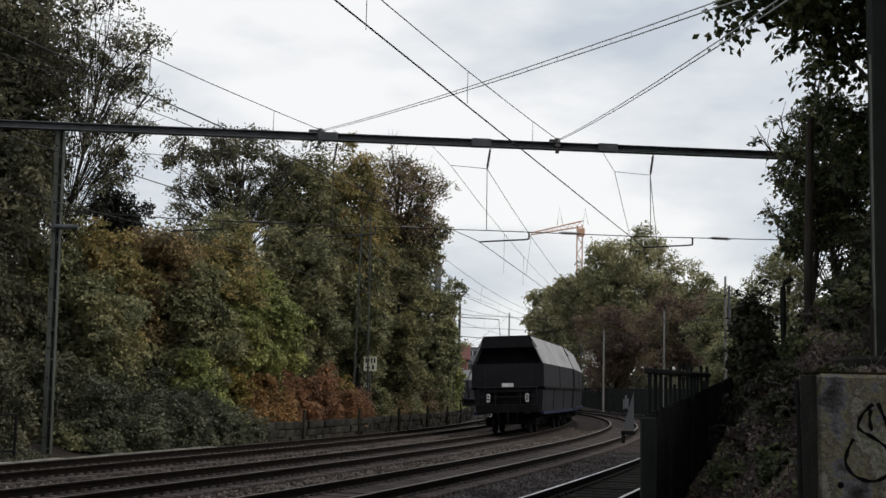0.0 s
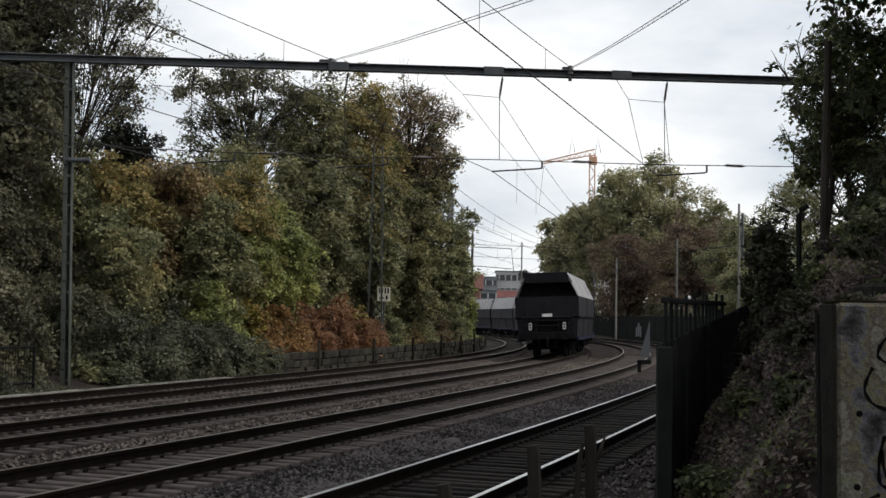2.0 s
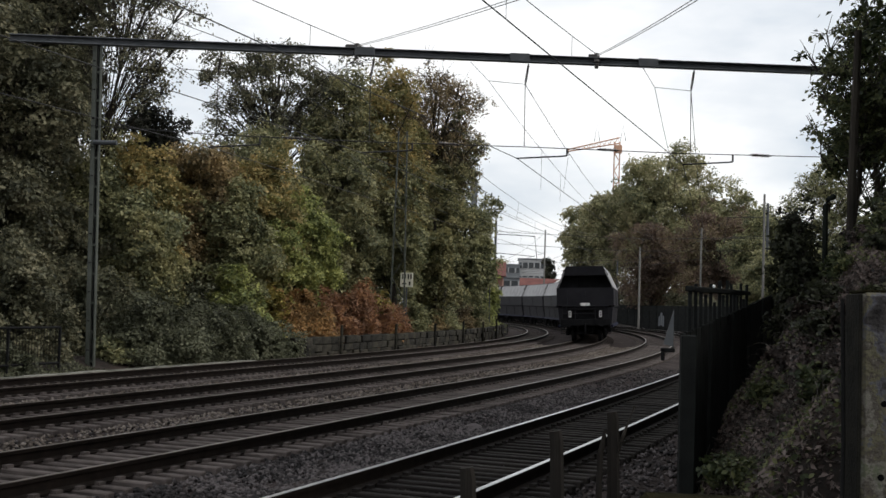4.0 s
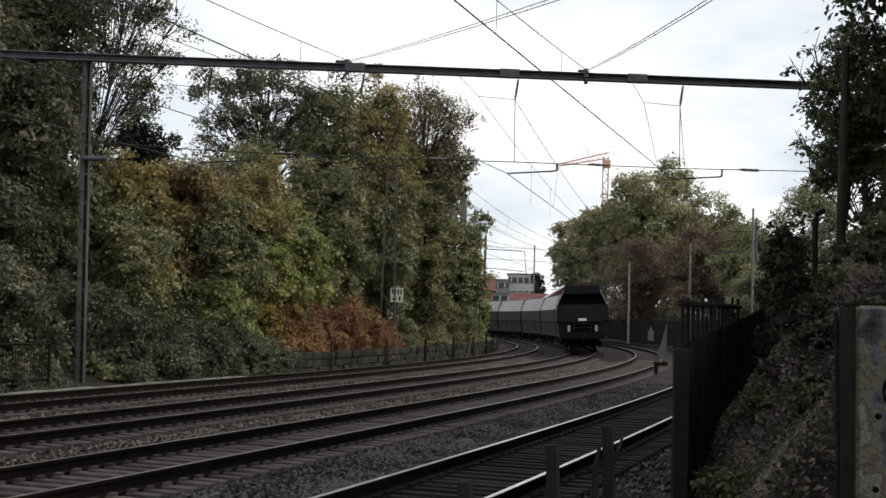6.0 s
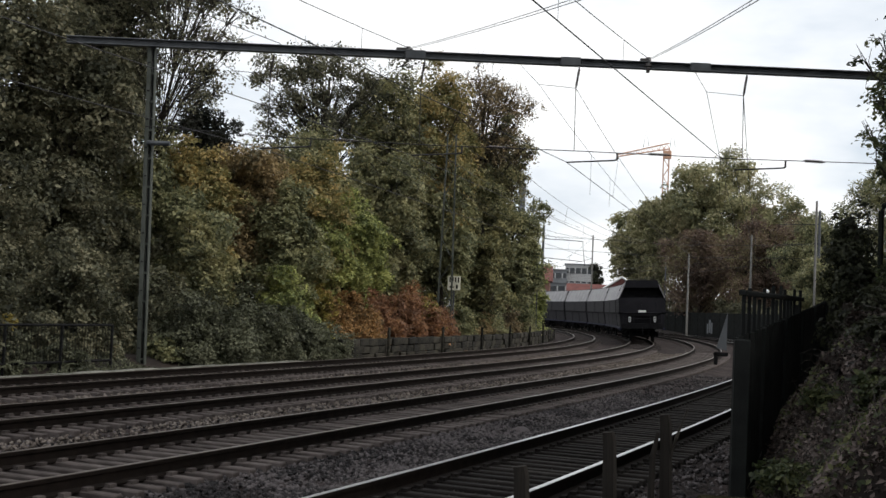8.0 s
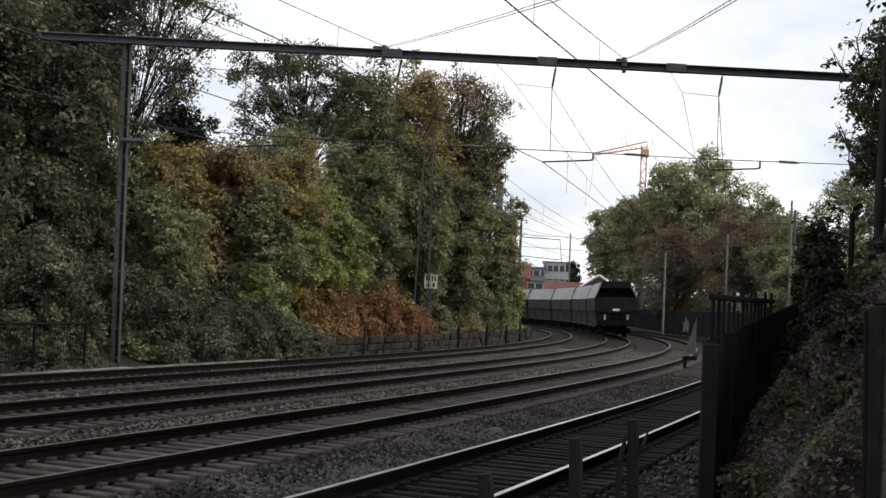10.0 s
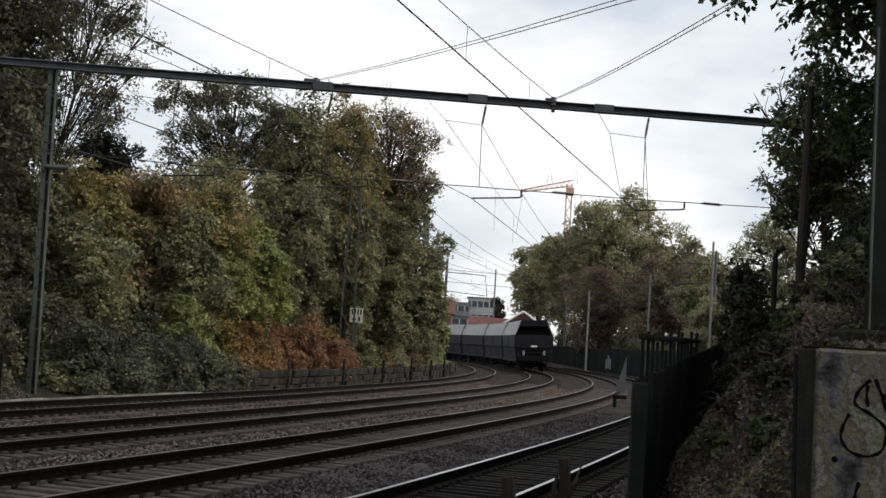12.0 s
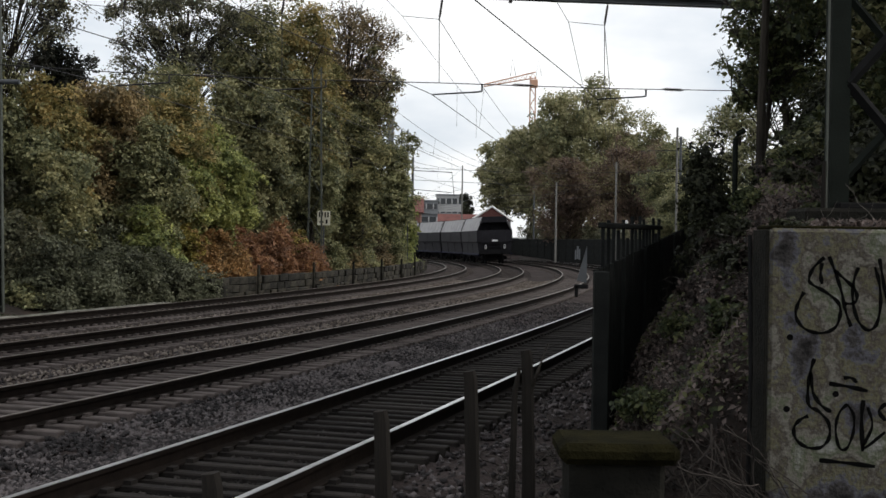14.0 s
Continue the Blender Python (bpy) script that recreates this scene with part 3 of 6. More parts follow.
def build_hangers():
    for x, _ in HANGERS:
        ob = thing("wire_support", "insulated wire support hanging under the steel portal", "wire support", group="wire supports of the portal")
        top = portal_point(x, PZ - 0.14)
        low = portal_point(x - 0.08, PZ - 0.72)
        bm = bmesh.new()
        insulator(bm, top, low, 0.042)
        part("insulator", bm, M_INSUL, ob)
        bm = bmesh.new()
        add_tube(bm, [low, portal_point(x - 0.06, SPAN_Z)], 0.012, 0.011, 5)
        part("drop_wire", bm, M_WIRE, ob)
        part("pull_off_wire", tube([low, portal_point(x - 1.10, PZ - 0.66)], 0.008, None, 4), M_WIRE, ob)
        bm = bmesh.new()
        a = portal_point(x + 1.13, SPAN_Z - 0.02, -0.02)
        add_tube(bm, [a, a + Vector((0, 0, -0.18))], 0.026, 0.026, 6)
        tip = portal_point(x - 0.26, 5.89, -0.02)
        add_tube(bm, [a + Vector((0, 0, -0.18)), a + Vector((-0.1, 0, -0.20)), tip], 0.026, 0.022, 6)
        part("steady_arm", bm, M_WIRE, ob)
    ob = thing("cross_span", "thin steel cross-span wire with insulators under the portal", "wire")
    part("span_wire", tube([portal_point(-12, 6.37), portal_point(-8.6, 6.24), portal_point(-4.3, 6.20), portal_point(-0.1, SPAN_Z), portal_point(4.3, SPAN_Z - 0.02), portal_point(12.5, 6.3)], 0.013, None, 5), M_WIRE, ob)
    for x in (2.15, 6.42, -2.3, -6.5):
        bm = bmesh.new()
        insulator(bm, portal_point(x - 0.3, SPAN_Z + 0.01), portal_point(x + 0.3, SPAN_Z), 0.05)
        part("insulator", bm, M_INSUL, ob)


build_hangers()


def sagging(a, b, sag, n=12):
    """Points of a wire that hangs between two supports."""
    a, b = Vector(a), Vector(b)
    return [a.lerp(b, i / n) + Vector((0, 0, -4 * sag * (i / n) * (1 - i / n))) for i in range(n + 1)]


NEAR_WAY = Vector((0.278, 0.960, 0.0)).normalized()


def overhead_line(hx, label, far, drops):
    """Contact wire, carrier wire and droppers of one track, from before the portal to the supports beyond it."""
    ob = thing("overhead_line", label, "overhead line", group="overhead lines")
    sup = portal_point(hx - 0.26, 5.90)
    knot = portal_point(hx - 0.08, PZ - 0.72)
    part("contact_wire", tube([sup - NEAR_WAY * 44, sup, *far], 0.011, None, 5), M_WIRE, ob)
    spans = list(zip([sup] + far[:-1], far))
    for j, (a, b) in enumerate(spans):
        top_a = (knot if j == 0 else a + Vector((0, 0, 1.5)))
        pts = sagging(top_a, b + Vector((0, 0, 1.5)), 1.05)
        part("carrier_wire", tube(pts, 0.010, None, 4), M_WIRE, ob)
        for i in drops:
            part("dropper", tube([pts[i], a.lerp(b, i / 12)], 0.007, None, 4), M_WIRE, ob)
    # side wire that draws the carrier over, with its own diagonal to the next dropper
    anchor = portal_point(hx - 1.10, PZ - 0.66)
    lift = portal_point(hx - 1.62, PZ - 0.38, -1.5)
    arc = [lift, anchor] + sagging(anchor, spans[0][1] + Vector((-0.6, 0, 1.2)), 0.95)[1:]
    part("drawn_carrier", tube(arc, 0.009, None, 4), M_WIRE, ob)
    for i in (3, 4, 6, 8):
        q = arc[i]
        part("dropper", tube([q, Vector((q.x, q.y, sup.z + 0.02))], 0.007, None, 4), M_WIRE, ob)
    return ob


def build_catenary():
    """Overhead lines above every track, feeder wires to the beam's saddles and their stays."""
    labels = {4: "thin black overhead contact line above the outer track", 3: "thin black overhead contact line above the train's track",
              2: "thin black overhead contact line with droppers above a rusty track", 1: "thin black overhead contact line above the polished rails"}
    for k, (hx, _) in zip((4, 3, 2, 1), HANGERS):
        far = [line_at(s, TRACK_OFF[k] + o, 5.75) for s, o in ((82, 0.3), (132, -0.3), (176, 0.3))]
        overhead_line(hx, labels[k], far, (3, 5, 8, 10) if k != 2 else (2, 4, 6, 8, 10))
    for x, reach in ((-4.88, 34), (1.76, 34)):
        ob = thing("feeder_line", "black feeder wire resting on the portal beam", "feeder line", group="feeder lines")
        p = portal_point(x, PZ + 0.2)
        near = p - NEAR_WAY * reach + Vector((0, 0, -0.3))
        pts = sagging(near, p, 0.35)
        part("feeder_wire", tube(pts, 0.0105, None, 5), M_WIRE, ob)
        bm = bmesh.new()
        add_tube(bm, [p + Vector((0, 0, -0.22)), p + Vector((0, 0, 0.03))], 0.11, 0.07, 8)
        add_box(bm, (p.x - 0.1, p.y, p.z - 0.05), (0.45 if x < 0 else 0.26, 0.12, 0.10), None, 0.02)
        add_box(bm, (p.x, p.y, p.z - 0.32), (0.10, 0.24, 0.12), None, 0.01)
        part("saddle", bm, M_INSUL, ob)
        for i in (11, 9, 7):
            part("dropper", tube([pts[i], pts[i] + Vector((0, 0, -0.72))], 0.008, None, 4), M_WIRE, ob)
        # paired stay cables towards the near mast
        ob = thing("stay_cable", "pair of pale stranded stay cables from the portal beam", "cable", group="stay cables")
        far = STAY_ENDS[x]
        for dz in (0.0, 0.07):
            part("cable", tube(sagging(p + Vector((0, 0, dz * 0.5 - 0.05)), far + Vector((0, 0, dz)), 0.10, 6), 0.0085, None, 5), M_WIRELIGHT, ob)
        rungs = bmesh.new()
        for i in range(40):
            u = (i + 0.5) / 40
            q = p.lerp(far, u) + Vector((0, 0, -0.05 * (1 - u) - 0.4 * u * (1 - u)))
            add_tube(rungs, [q, q + Vector((0, 0, 0.035 + 0.035 * u))], 0.0035, None, 3)
        part("spacer", rungs, M_WIRELIGHT, ob)["kind"] = "stuff"
    # carrier that crosses the portal above the outer track
    ob = thing("overhead_line", "thin carrier wire crossing over the portal beam", "overhead line", group="overhead lines")
    a, b = portal_point(-8.45, PZ + 0.17), line_at(82, TRACK_OFF[4] - 0.6, 8.0)
    part("carrier_wire", tube(sagging(a - NEAR_WAY * 30 + Vector((0, 0, 0.2)), a, 0.3) + sagging(a, b, 0.6)[1:], 0.011, None, 5), M_WIRE, ob)


STAY_ENDS = {-4.88: Vector((2.90, 10.1, 5.61)), 1.76: Vector((2.90, 10.1, 5.55))}
build_catenary()


# ---------------------------------------------------------------- coal wagons
WAGON_L = 12.4


def build_wagon():
    """A four-axle hopper wagon, its rear end at the origin, running towards +y."""
    ob = thing("hopper_wagon", "dark grey-blue bogie hopper wagon with a pale chamfered roof", "railway wagon", group="coal train wagons")
    W, Z0, Z1, Z2, ZT, WT = 1.53, 1.0, 1.98, 2.96, 4.12, 1.0

    def shell(sections, mat, name, label=""):
        bm = bmesh.new()
        rings = [[bm.verts.new((x, y, z)) for x, z in sec] for y, sec in sections]
        m = len(rings[0])
        for a, b in zip(rings[:-1], rings[1:]):
            for i in range(m):
                bm.faces.new((a[i], b[i], b[(i + 1) % m], a[(i + 1) % m]))
        bm.faces.new(rings[0])
        bm.faces.new(rings[-1][::-1])
        bmesh.ops.recalc_face_normals(bm, faces=bm.faces)
        return part(name, bm, mat, ob, label)

    y0, y1 = 0.42, WAGON_L - 0.42
    up = [(-W, Z1), (W, Z1), (W, Z2), (-W, Z2)]
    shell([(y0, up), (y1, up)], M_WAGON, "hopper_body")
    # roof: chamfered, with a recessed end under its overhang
    # Throat coloured near-black to stand for shade beneath the overhang.
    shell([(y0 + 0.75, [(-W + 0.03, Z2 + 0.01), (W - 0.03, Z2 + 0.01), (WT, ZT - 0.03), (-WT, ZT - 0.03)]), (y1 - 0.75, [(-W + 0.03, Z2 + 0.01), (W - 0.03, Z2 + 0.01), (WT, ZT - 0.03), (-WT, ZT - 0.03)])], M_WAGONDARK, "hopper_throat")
    for sx in (-1, 1):
        bm = bmesh.new()
        pts = [(sx * (W + 0.01), Z2), (sx * (WT + 0.02), ZT), (sx * (WT - 0.02), ZT - 0.05), (sx * (W - 0.03), Z2 - 0.0)]
        a = [bm.verts.new((x, y0, z)) for x, z in pts]
        b = [bm.verts.new((x, y1, z)) for x, z in pts]
        for i in range(4):
            bm.faces.new((a[i], a[(i + 1) % 4], b[(i + 1) % 4], b[i]))
        bm.faces.new(a)
        bm.faces.new(b[::-1])
        bmesh.ops.recalc_face_normals(bm, faces=bm.faces)
        part("roof_flap", bm, M_WAGONROOF, ob, "sloping roof flap, coloured pale for the light from the sky")
    bm = box_mesh((0, WAGON_L / 2, ZT + 0.0), (2 * WT + 0.06, y1 - y0 - 0.02, 0.05), 0.01)
    part("roof_ridge", bm, M_WAGON, ob)
    for y, sg in ((y0, -1), (y1, 1)):
        bm = bmesh.new()
        f = [bm.verts.new(p) for p in ((-WT, y + 0.02 * sg, ZT), (WT, y + 0.02 * sg, ZT), (W - 0.24, y - 0.02 * sg, ZT - 0.48), (-W + 0.24, y - 0.02 * sg, ZT - 0.48))]
        g = [bm.verts.new(v.co + Vector((0, -0.06 * sg, 0))) for v in f]
        bm.faces.new(f)
        bm.faces.new(g[::-1])
        for i in range(4):
            bm.faces.new((f[i], f[(i + 1) % 4], g[(i + 1) % 4], g[i]))
        bmesh.ops.recalc_face_normals(bm, faces=bm.faces)
        part("end_hood", bm, M_WAGON, ob)
        for x in (-1.0, 0.0, 1.0):
            part("end_rib", box_mesh((x, y + 0.02 * sg, (Z1 + Z2) / 2 - 0.15), (0.08, 0.05, 0.9)), M_WAGON, ob)
    # side seams, mid rail and lower discharge chutes
    for sx in (-1, 1):
        for i in range(3):
            part("side_rib", box_mesh((sx * (W + 0.01), y0 + 0.05 + i * (y1 - y0 - 0.1) / 2, (Z1 + Z2) / 2), (0.03, 0.08, Z2 - Z1 - 0.02)), M_WAGON, ob)
        bm = box_mesh((sx * (W + 0.01), WAGON_L / 2, Z1 - 0.04), (0.10, y1 - y0, 0.10), 0.01)
        part("side_rail", bm, M_WAGONDARK, ob)
        bm = bmesh.new()
        for i in range(3):
            ya, yb = y0 + 0.1 + i * (y1 - y0) / 3, y0 - 0.1 + (i + 1) * (y1 - y0) / 3
            v = [bm.verts.new(p) for p in ((sx * (W - 0.03), ya, Z1 - 0.10), (sx * (W - 0.03), yb, Z1 - 0.10), (sx * (W - 0.12), yb, Z0 - 0.05), (sx * (W - 0.12), ya, Z0 - 0.05))]
            w = [bm.verts.new(q.co - Vector((sx * 0.5, 0, 0))) for q in v]
            bm.faces.new(v)
            bm.faces.new(w[::-1])
            for j in range(4):
                bm.faces.new((v[j], v[(j + 1) % 4], w[(j + 1) % 4], w[j]))
        bmesh.ops.recalc_face_normals(bm, faces=bm.faces)
        part("discharge_chute", bm, M_WAGON, ob)
        bm = box_mesh((sx * (W - 0.08), WAGON_L / 2, Z0 - 0.13), (0.12, y1 - y0, 0.14), 0.01)
        part("sill", bm, M_WAGONLOW, ob, "dark blue side sill")
    # frame, end platforms, buffers, lamps
    part("underframe", box_mesh((0, WAGON_L / 2, 1.05), (2.2, WAGON_L - 1.2, 0.3), 0.02), M_WAGONDARK, ob)
    # Dark tapered block added below the frame in place of its shadow.
    bm = bmesh.new()
    lo, hi = [(-0.55, 4.6), (0.55, 4.6), (0.55, WAGON_L - 4.6), (-0.55, WAGON_L - 4.6)], [(-1.25, 4.0), (1.25, 4.0), (1.25, WAGON_L - 4.0), (-1.25, WAGON_L - 4.0)]
    a, b = [bm.verts.new((x, y, 0.32)) for x, y in lo], [bm.verts.new((x, y, 0.92)) for x, y in hi]
    bm.faces.new(a[::-1])
    bm.faces.new(b)
    for i in range(4):
        bm.faces.new((a[i], a[(i + 1) % 4], b[(i + 1) % 4], b[i]))
    part("discharge_hopper", bm, M_WAGONDARK, ob)
    for y, sg in ((0.5, -1), (WAGON_L - 0.5, 1)):
        for x in (-1.18, 1.18):
            bm = bmesh.new()
            for dx in (-0.15, 0.15):
                add_tube(bm, [(x + dx, y, 0.9), (x + dx, y, 0.45)], 0.015, None, 4)
            add_box(bm, (x, y, 0.45), (0.34, 0.22, 0.03))
            add_box(bm, (x, y, 0.68), (0.34, 0.16, 0.03))
            part("corner_step", bm, M_WAGONDARK, ob)
        bm = bmesh.new()
        add_box(bm, (0, y + 0.12 * sg, 1.80), (1.9, 0.10, 0.12), None, 0.01)
        for x in (-0.5, 0.5):
            add_box(bm, (x, y + 0.10 * sg, 1.62), (0.10, 0.10, 0.5), None, 0.01)
        part("end_bracket", bm, M_WAGONDARK, ob)
        for x in (-0.42, 0.42):
            part("brake_hose", tube([(x, y - 0.1 * sg + 0.2 * sg, 0.95), (x, y + 0.26 * sg, 0.85), (x * 0.9, y + 0.28 * sg, 0.5), (x * 0.7, y + 0.22 * sg, 0.42)], 0.022, None, 5), M_WAGONDARK, ob)
    for y, sg in ((0.40, -1), (WAGON_L - 0.40, 1)):
        hs = part("headstock", box_mesh((0, y, 1.06), (2.7, 0.22, 0.36), 0.02), M_WAGONDARK, ob)
        part("end_wall", box_mesh((0, y - 0.25 * sg, 1.62), (2.7, 0.10, 0.8), 0.01), M_WAGONDARK, ob)
        bm = bmesh.new()
        for x in (-1.25, -0.55, 0.55, 1.25):
            add_tube(bm, [(x, y + 0.04 * sg, 1.15), (x, y + 0.04 * sg, 1.95)], 0.025, None, 5)
        add_tube(bm, [(-1.25, y + 0.04 * sg, 1.55), (1.25, y + 0.04 * sg, 1.55)], 0.025, None, 5)
        add_tube(bm, [(-1.25, y + 0.04 * sg, 1.95), (1.25, y + 0.04 * sg, 1.95)], 0.03, None, 5)
        part("handrail", bm, M_WAGON, ob)
        for x in (-0.875, 0.875):
            bm = bmesh.new()
            add_tube(bm, [(x, y, 1.06), (x, y + 0.32 * sg, 1.06)], 0.09, None, 10)
            add_tube(bm, [(x, y + 0.32 * sg, 1.06), (x, y + 0.37 * sg, 1.06)], 0.22, None, 14)
            part("buffer", bm, M_WAGONDARK, hs)
        bm = bmesh.new()
        add_tube(bm, [(0, y, 1.0), (0, y + 0.2 * sg, 0.95), (0, y + 0.22 * sg, 0.5)], 0.05, None, 6)
        part("coupling", bm, M_WAGONDARK, hs)
    # bogies
    for yc in (2.2, WAGON_L - 2.2):
        bg = part("bogie", box_mesh((0, yc, 0.62), (1.9, 1.2, 0.26), 0.03), M_WAGONDARK, ob)
        for sx in (-1, 1):
            bm = bmesh.new()
            add_box(bm, (sx * 1.0, yc, 0.60), (0.14, 2.5, 0.20), None, 0.03)
            for dy in (-0.9, 0.9):
                add_box(bm, (sx * 1.02, yc + dy, 0.48), (0.22, 0.30, 0.26), None, 0.04)
            part("side_frame", bm, M_WAGONDARK, bg)
        for dy in (-0.9, 0.9):
            bm = bmesh.new()
            for sx in (-1, 1):
                add_tube(bm, [(sx * 0.68, yc + dy, 0.46), (sx * 0.81, yc + dy, 0.46)], 0.46, None, 20)
            add_tube(bm, [(-0.7, yc + dy, 0.46), (0.7, yc + dy, 0.46)], 0.08, None, 8)
            part("wheelset", bm, M_WAGONDARK, bg)
    return ob


WAGON = build_wagon()
TRAIN = [WAGON] + [copy_thing(WAGON, pose(0, 20 + 13 * i, 0)) for i in range(1, 8)]
# tail of the last wagon: white tail boards and a number plate
for x in (-0.83, 0.83):
    tb = part("tail_board", box_mesh((x, 0.33, 1.52), (0.15, 0.03, 0.36), 0.035), M_WHITE, WAGON, "white tail board with dark marks")
    for z in (1.46, 1.59):
        part("tail_mark", box_mesh((x, 0.308, z), (0.075, 0.02, 0.075)), M_BLACK, tb)
part("number_plate", box_mesh((0.0, 0.385, 2.04), (0.50, 0.04, 0.18), 0.01), M_WHITE, WAGON, "white plate")
part("end_mark", box_mesh((0.0, 0.395, 2.62), (0.08, 0.03, 0.18), 0.005), M_WAGONROOF, WAGON, "small pale stencil mark")
TAIL0, SPEED = 44.3, 3.72


def train_pose(i, t):
    """Pose of the i-th wagon from the rear at t seconds: rear and front pivots on the track."""
    s = TAIL0 + SPEED * t + i * WAGON_L
    a, b = line_at(s + 2.2, TRACK_OFF[3]), line_at(s + WAGON_L - 2.2, TRACK_OFF[3])
    d = (b - a).normalized()
    p = a - d * 2.2
    return pose(p.x, p.y, TRACK_Z[3], 0, 0, math.degrees(math.atan2(-d.x, d.y))) @ pose(0, 0, 0, 0, -2.5, 0)


def motions():
    for i, w in enumerate(TRAIN):
        walk(w, [(t * 0.5, train_pose(i, t * 0.5)) for t in range(0, 29)])


# ---------------------------------------------------------------- trees and bushes on the inside of the curve
def gz(x, y):
    return float(terrain(np.array([x]), np.array([y]))[0])


def at_ground(x, y, dz=-0.05):
    return (x, y, gz(x, y) + dz)


tree("tall_tree", "tall dark broadleaf tree with a dense brownish crown", at_ground(-17.4, 39.0), 19.0, (3.1, 3.4, 8.8), 56000, 0.16, L_SHADED, 11, clump=0.9, count=150, crown_z=10.6, trunk=0.35, bare=2)
tree("tall_tree", "leaning tree with thin feathery outer twigs against the sky", at_ground(-15.6, 38.0), 14.5, (3.2, 2.2, 4.8), 8500, 0.12, L_SHADED, 35, clump=0.68, count=90, crown_z=10.8, trunk=0.10, bare=3, lean=(2.2, -0.6), flat=0.45)
tree("tall_tree", "tall dark green tree behind the railing", at_ground(-19.8, 33.5), 16.0, (4.4, 3.6, 7.5), 52000, 0.176, L_SHADED, 12, clump=1.0, count=130, crown_z=8, trunk=0.3)
tree("tall_tree", "brownish dark tree crowding the line", at_ground(-16.3, 35.0), 11.0, (2.4, 2.2, 5.2), 38000, 0.162, L_SHADED, 13, clump=0.8, count=100, crown_z=5.4, trunk=0.22)
tree("conifer", "small dense blackish conifer top", at_ground(-15.9, 46.0), 10.2, (1.0, 1.0, 4.6), 17000, 0.14, L_CONIFER, 14, clump=0.5, count=70, crown_z=5.8, trunk=0.16, uneven=0.3)
tree("conifer", "small dense blackish conifer with a rounded top", at_ground(-15.0, 46.6), 9.0, (1.0, 1.0, 4.0), 15000, 0.14, L_CONIFER, 36, clump=0.5, count=60, crown_z=5.2, trunk=0.16, uneven=0.3)
tree("shrub_tree", "olive shrub tree in the hedge", at_ground(-14.7, 38.0), 6.7, (1.5, 1.5, 3.4), 24000, 0.14, L_OLIVE, 33, clump=0.55, count=80, crown_z=3.6, trunk=0.12)
tree("shrub_tree", "olive shrub tree with an orange-brown top", at_ground(-13.5, 39.2), 7.2, (1.6, 1.6, 3.5), 30000, 0.14, L_AMBER, 15, clump=0.55, count=96, crown_z=4.0, trunk=0.12)
tree("shrub_tree", "olive green shrub tree above brambles", at_ground(-12.9, 37.0), 5.7, (1.5, 1.4, 2.9), 24000, 0.14, L_OLIVE, 16, clump=0.5, count=84, crown_z=3.1, trunk=0.12)
tree("shrub_tree", "dusky green shrub tree above brambles", at_ground(-12.0, 35.6), 4.6, (1.3, 1.1, 2.3), 17000, 0.135, L_MOSS, 17, clump=0.45, count=60, crown_z=2.5, trunk=0.1)
tree("shrub_tree", "brown-leaved shrub tree in the hedge", at_ground(-12.1, 41.4), 7.8, (1.7, 1.5, 3.8), 28000, 0.14, L_BROWN, 34, clump=0.55, count=90, crown_z=4.4, trunk=0.12, bare=1)
tree("shrub_tree", "amber-topped autumn shrub tree", at_ground(-10.3, 43.2), 8.1, (1.9, 1.6, 3.8), 32000, 0.14, L_AMBER, 27, clump=0.55, count=100, crown_z=4.6, trunk=0.12)
tree("shrub_tree", "olive green autumn shrub tree", at_ground(-10.5, 41.0), 6.3, (1.5, 1.4, 3.0), 26000, 0.14, L_OLIVE, 18, clump=0.5, count=90, crown_z=3.4, trunk=0.12)
tree("shrub_tree", "yellow-green autumn shrub tree", at_ground(-9.3, 45.2), 7.3, (1.5, 1.4, 3.0), 26000, 0.14, L_GREEN, 19, clump=0.5, count=84, crown_z=4.0, trunk=0.11)
tree("shrub_tree", "green shrub tree with bright leaf tips", at_ground(-8.8, 46.4), 5.6, (1.2, 1.1, 2.1), 18000, 0.14, L_GREEN, 32, clump=0.45, count=70, crown_z=3.7, trunk=0.1)
tree("shrub_tree", "yellow-green shrub tree above the orange brambles", at_ground(-9.7, 43.0), 5.5, (1.3, 1.1, 2.0), 18000, 0.14, L_GREEN, 37, clump=0.45, count=70, crown_z=3.7, trunk=0.1)
tree("tall_tree", "dark tree with an open layered crown against the sky", at_ground(-12.3, 55.0), 13.9, (5.0, 3.2, 3.7), 23000, 0.14, L_SHADED, 20, clump=0.72, count=130, crown_z=10.7, trunk=0.22, bare=3, flat=0.45)
tree("tall_tree", "dark green tree behind the shrubs", at_ground(-11.6, 50.0), 9.4, (2.6, 2.2, 4.6), 30000, 0.165, L_DARK, 28, clump=0.75, count=90, crown_z=5.2, trunk=0.28)
tree("tall_tree", "dark olive tree behind the mast", at_ground(-9.0, 54.0), 12.4, (2.2, 2.0, 5.0), 36000, 0.165, L_MOSS, 21, clump=0.75, count=120, crown_z=8.0, trunk=0.28)
tree("tall_tree", "dark green tree with a low crown", at_ground(-8.4, 51.0), 9.6, (1.9, 1.7, 4.7), 32000, 0.165, L_DARK, 23, clump=0.65, count=96, crown_z=5.0, trunk=0.2)
tree("tall_tree", "olive and yellow autumn tree behind the lattice mast", at_ground(-7.2, 57.8), 13.4, (2.4, 2.2, 5.6), 42000, 0.165, L_AMBER, 31, clump=0.7, count=130, crown_z=8.4, trunk=0.22, bare=1)
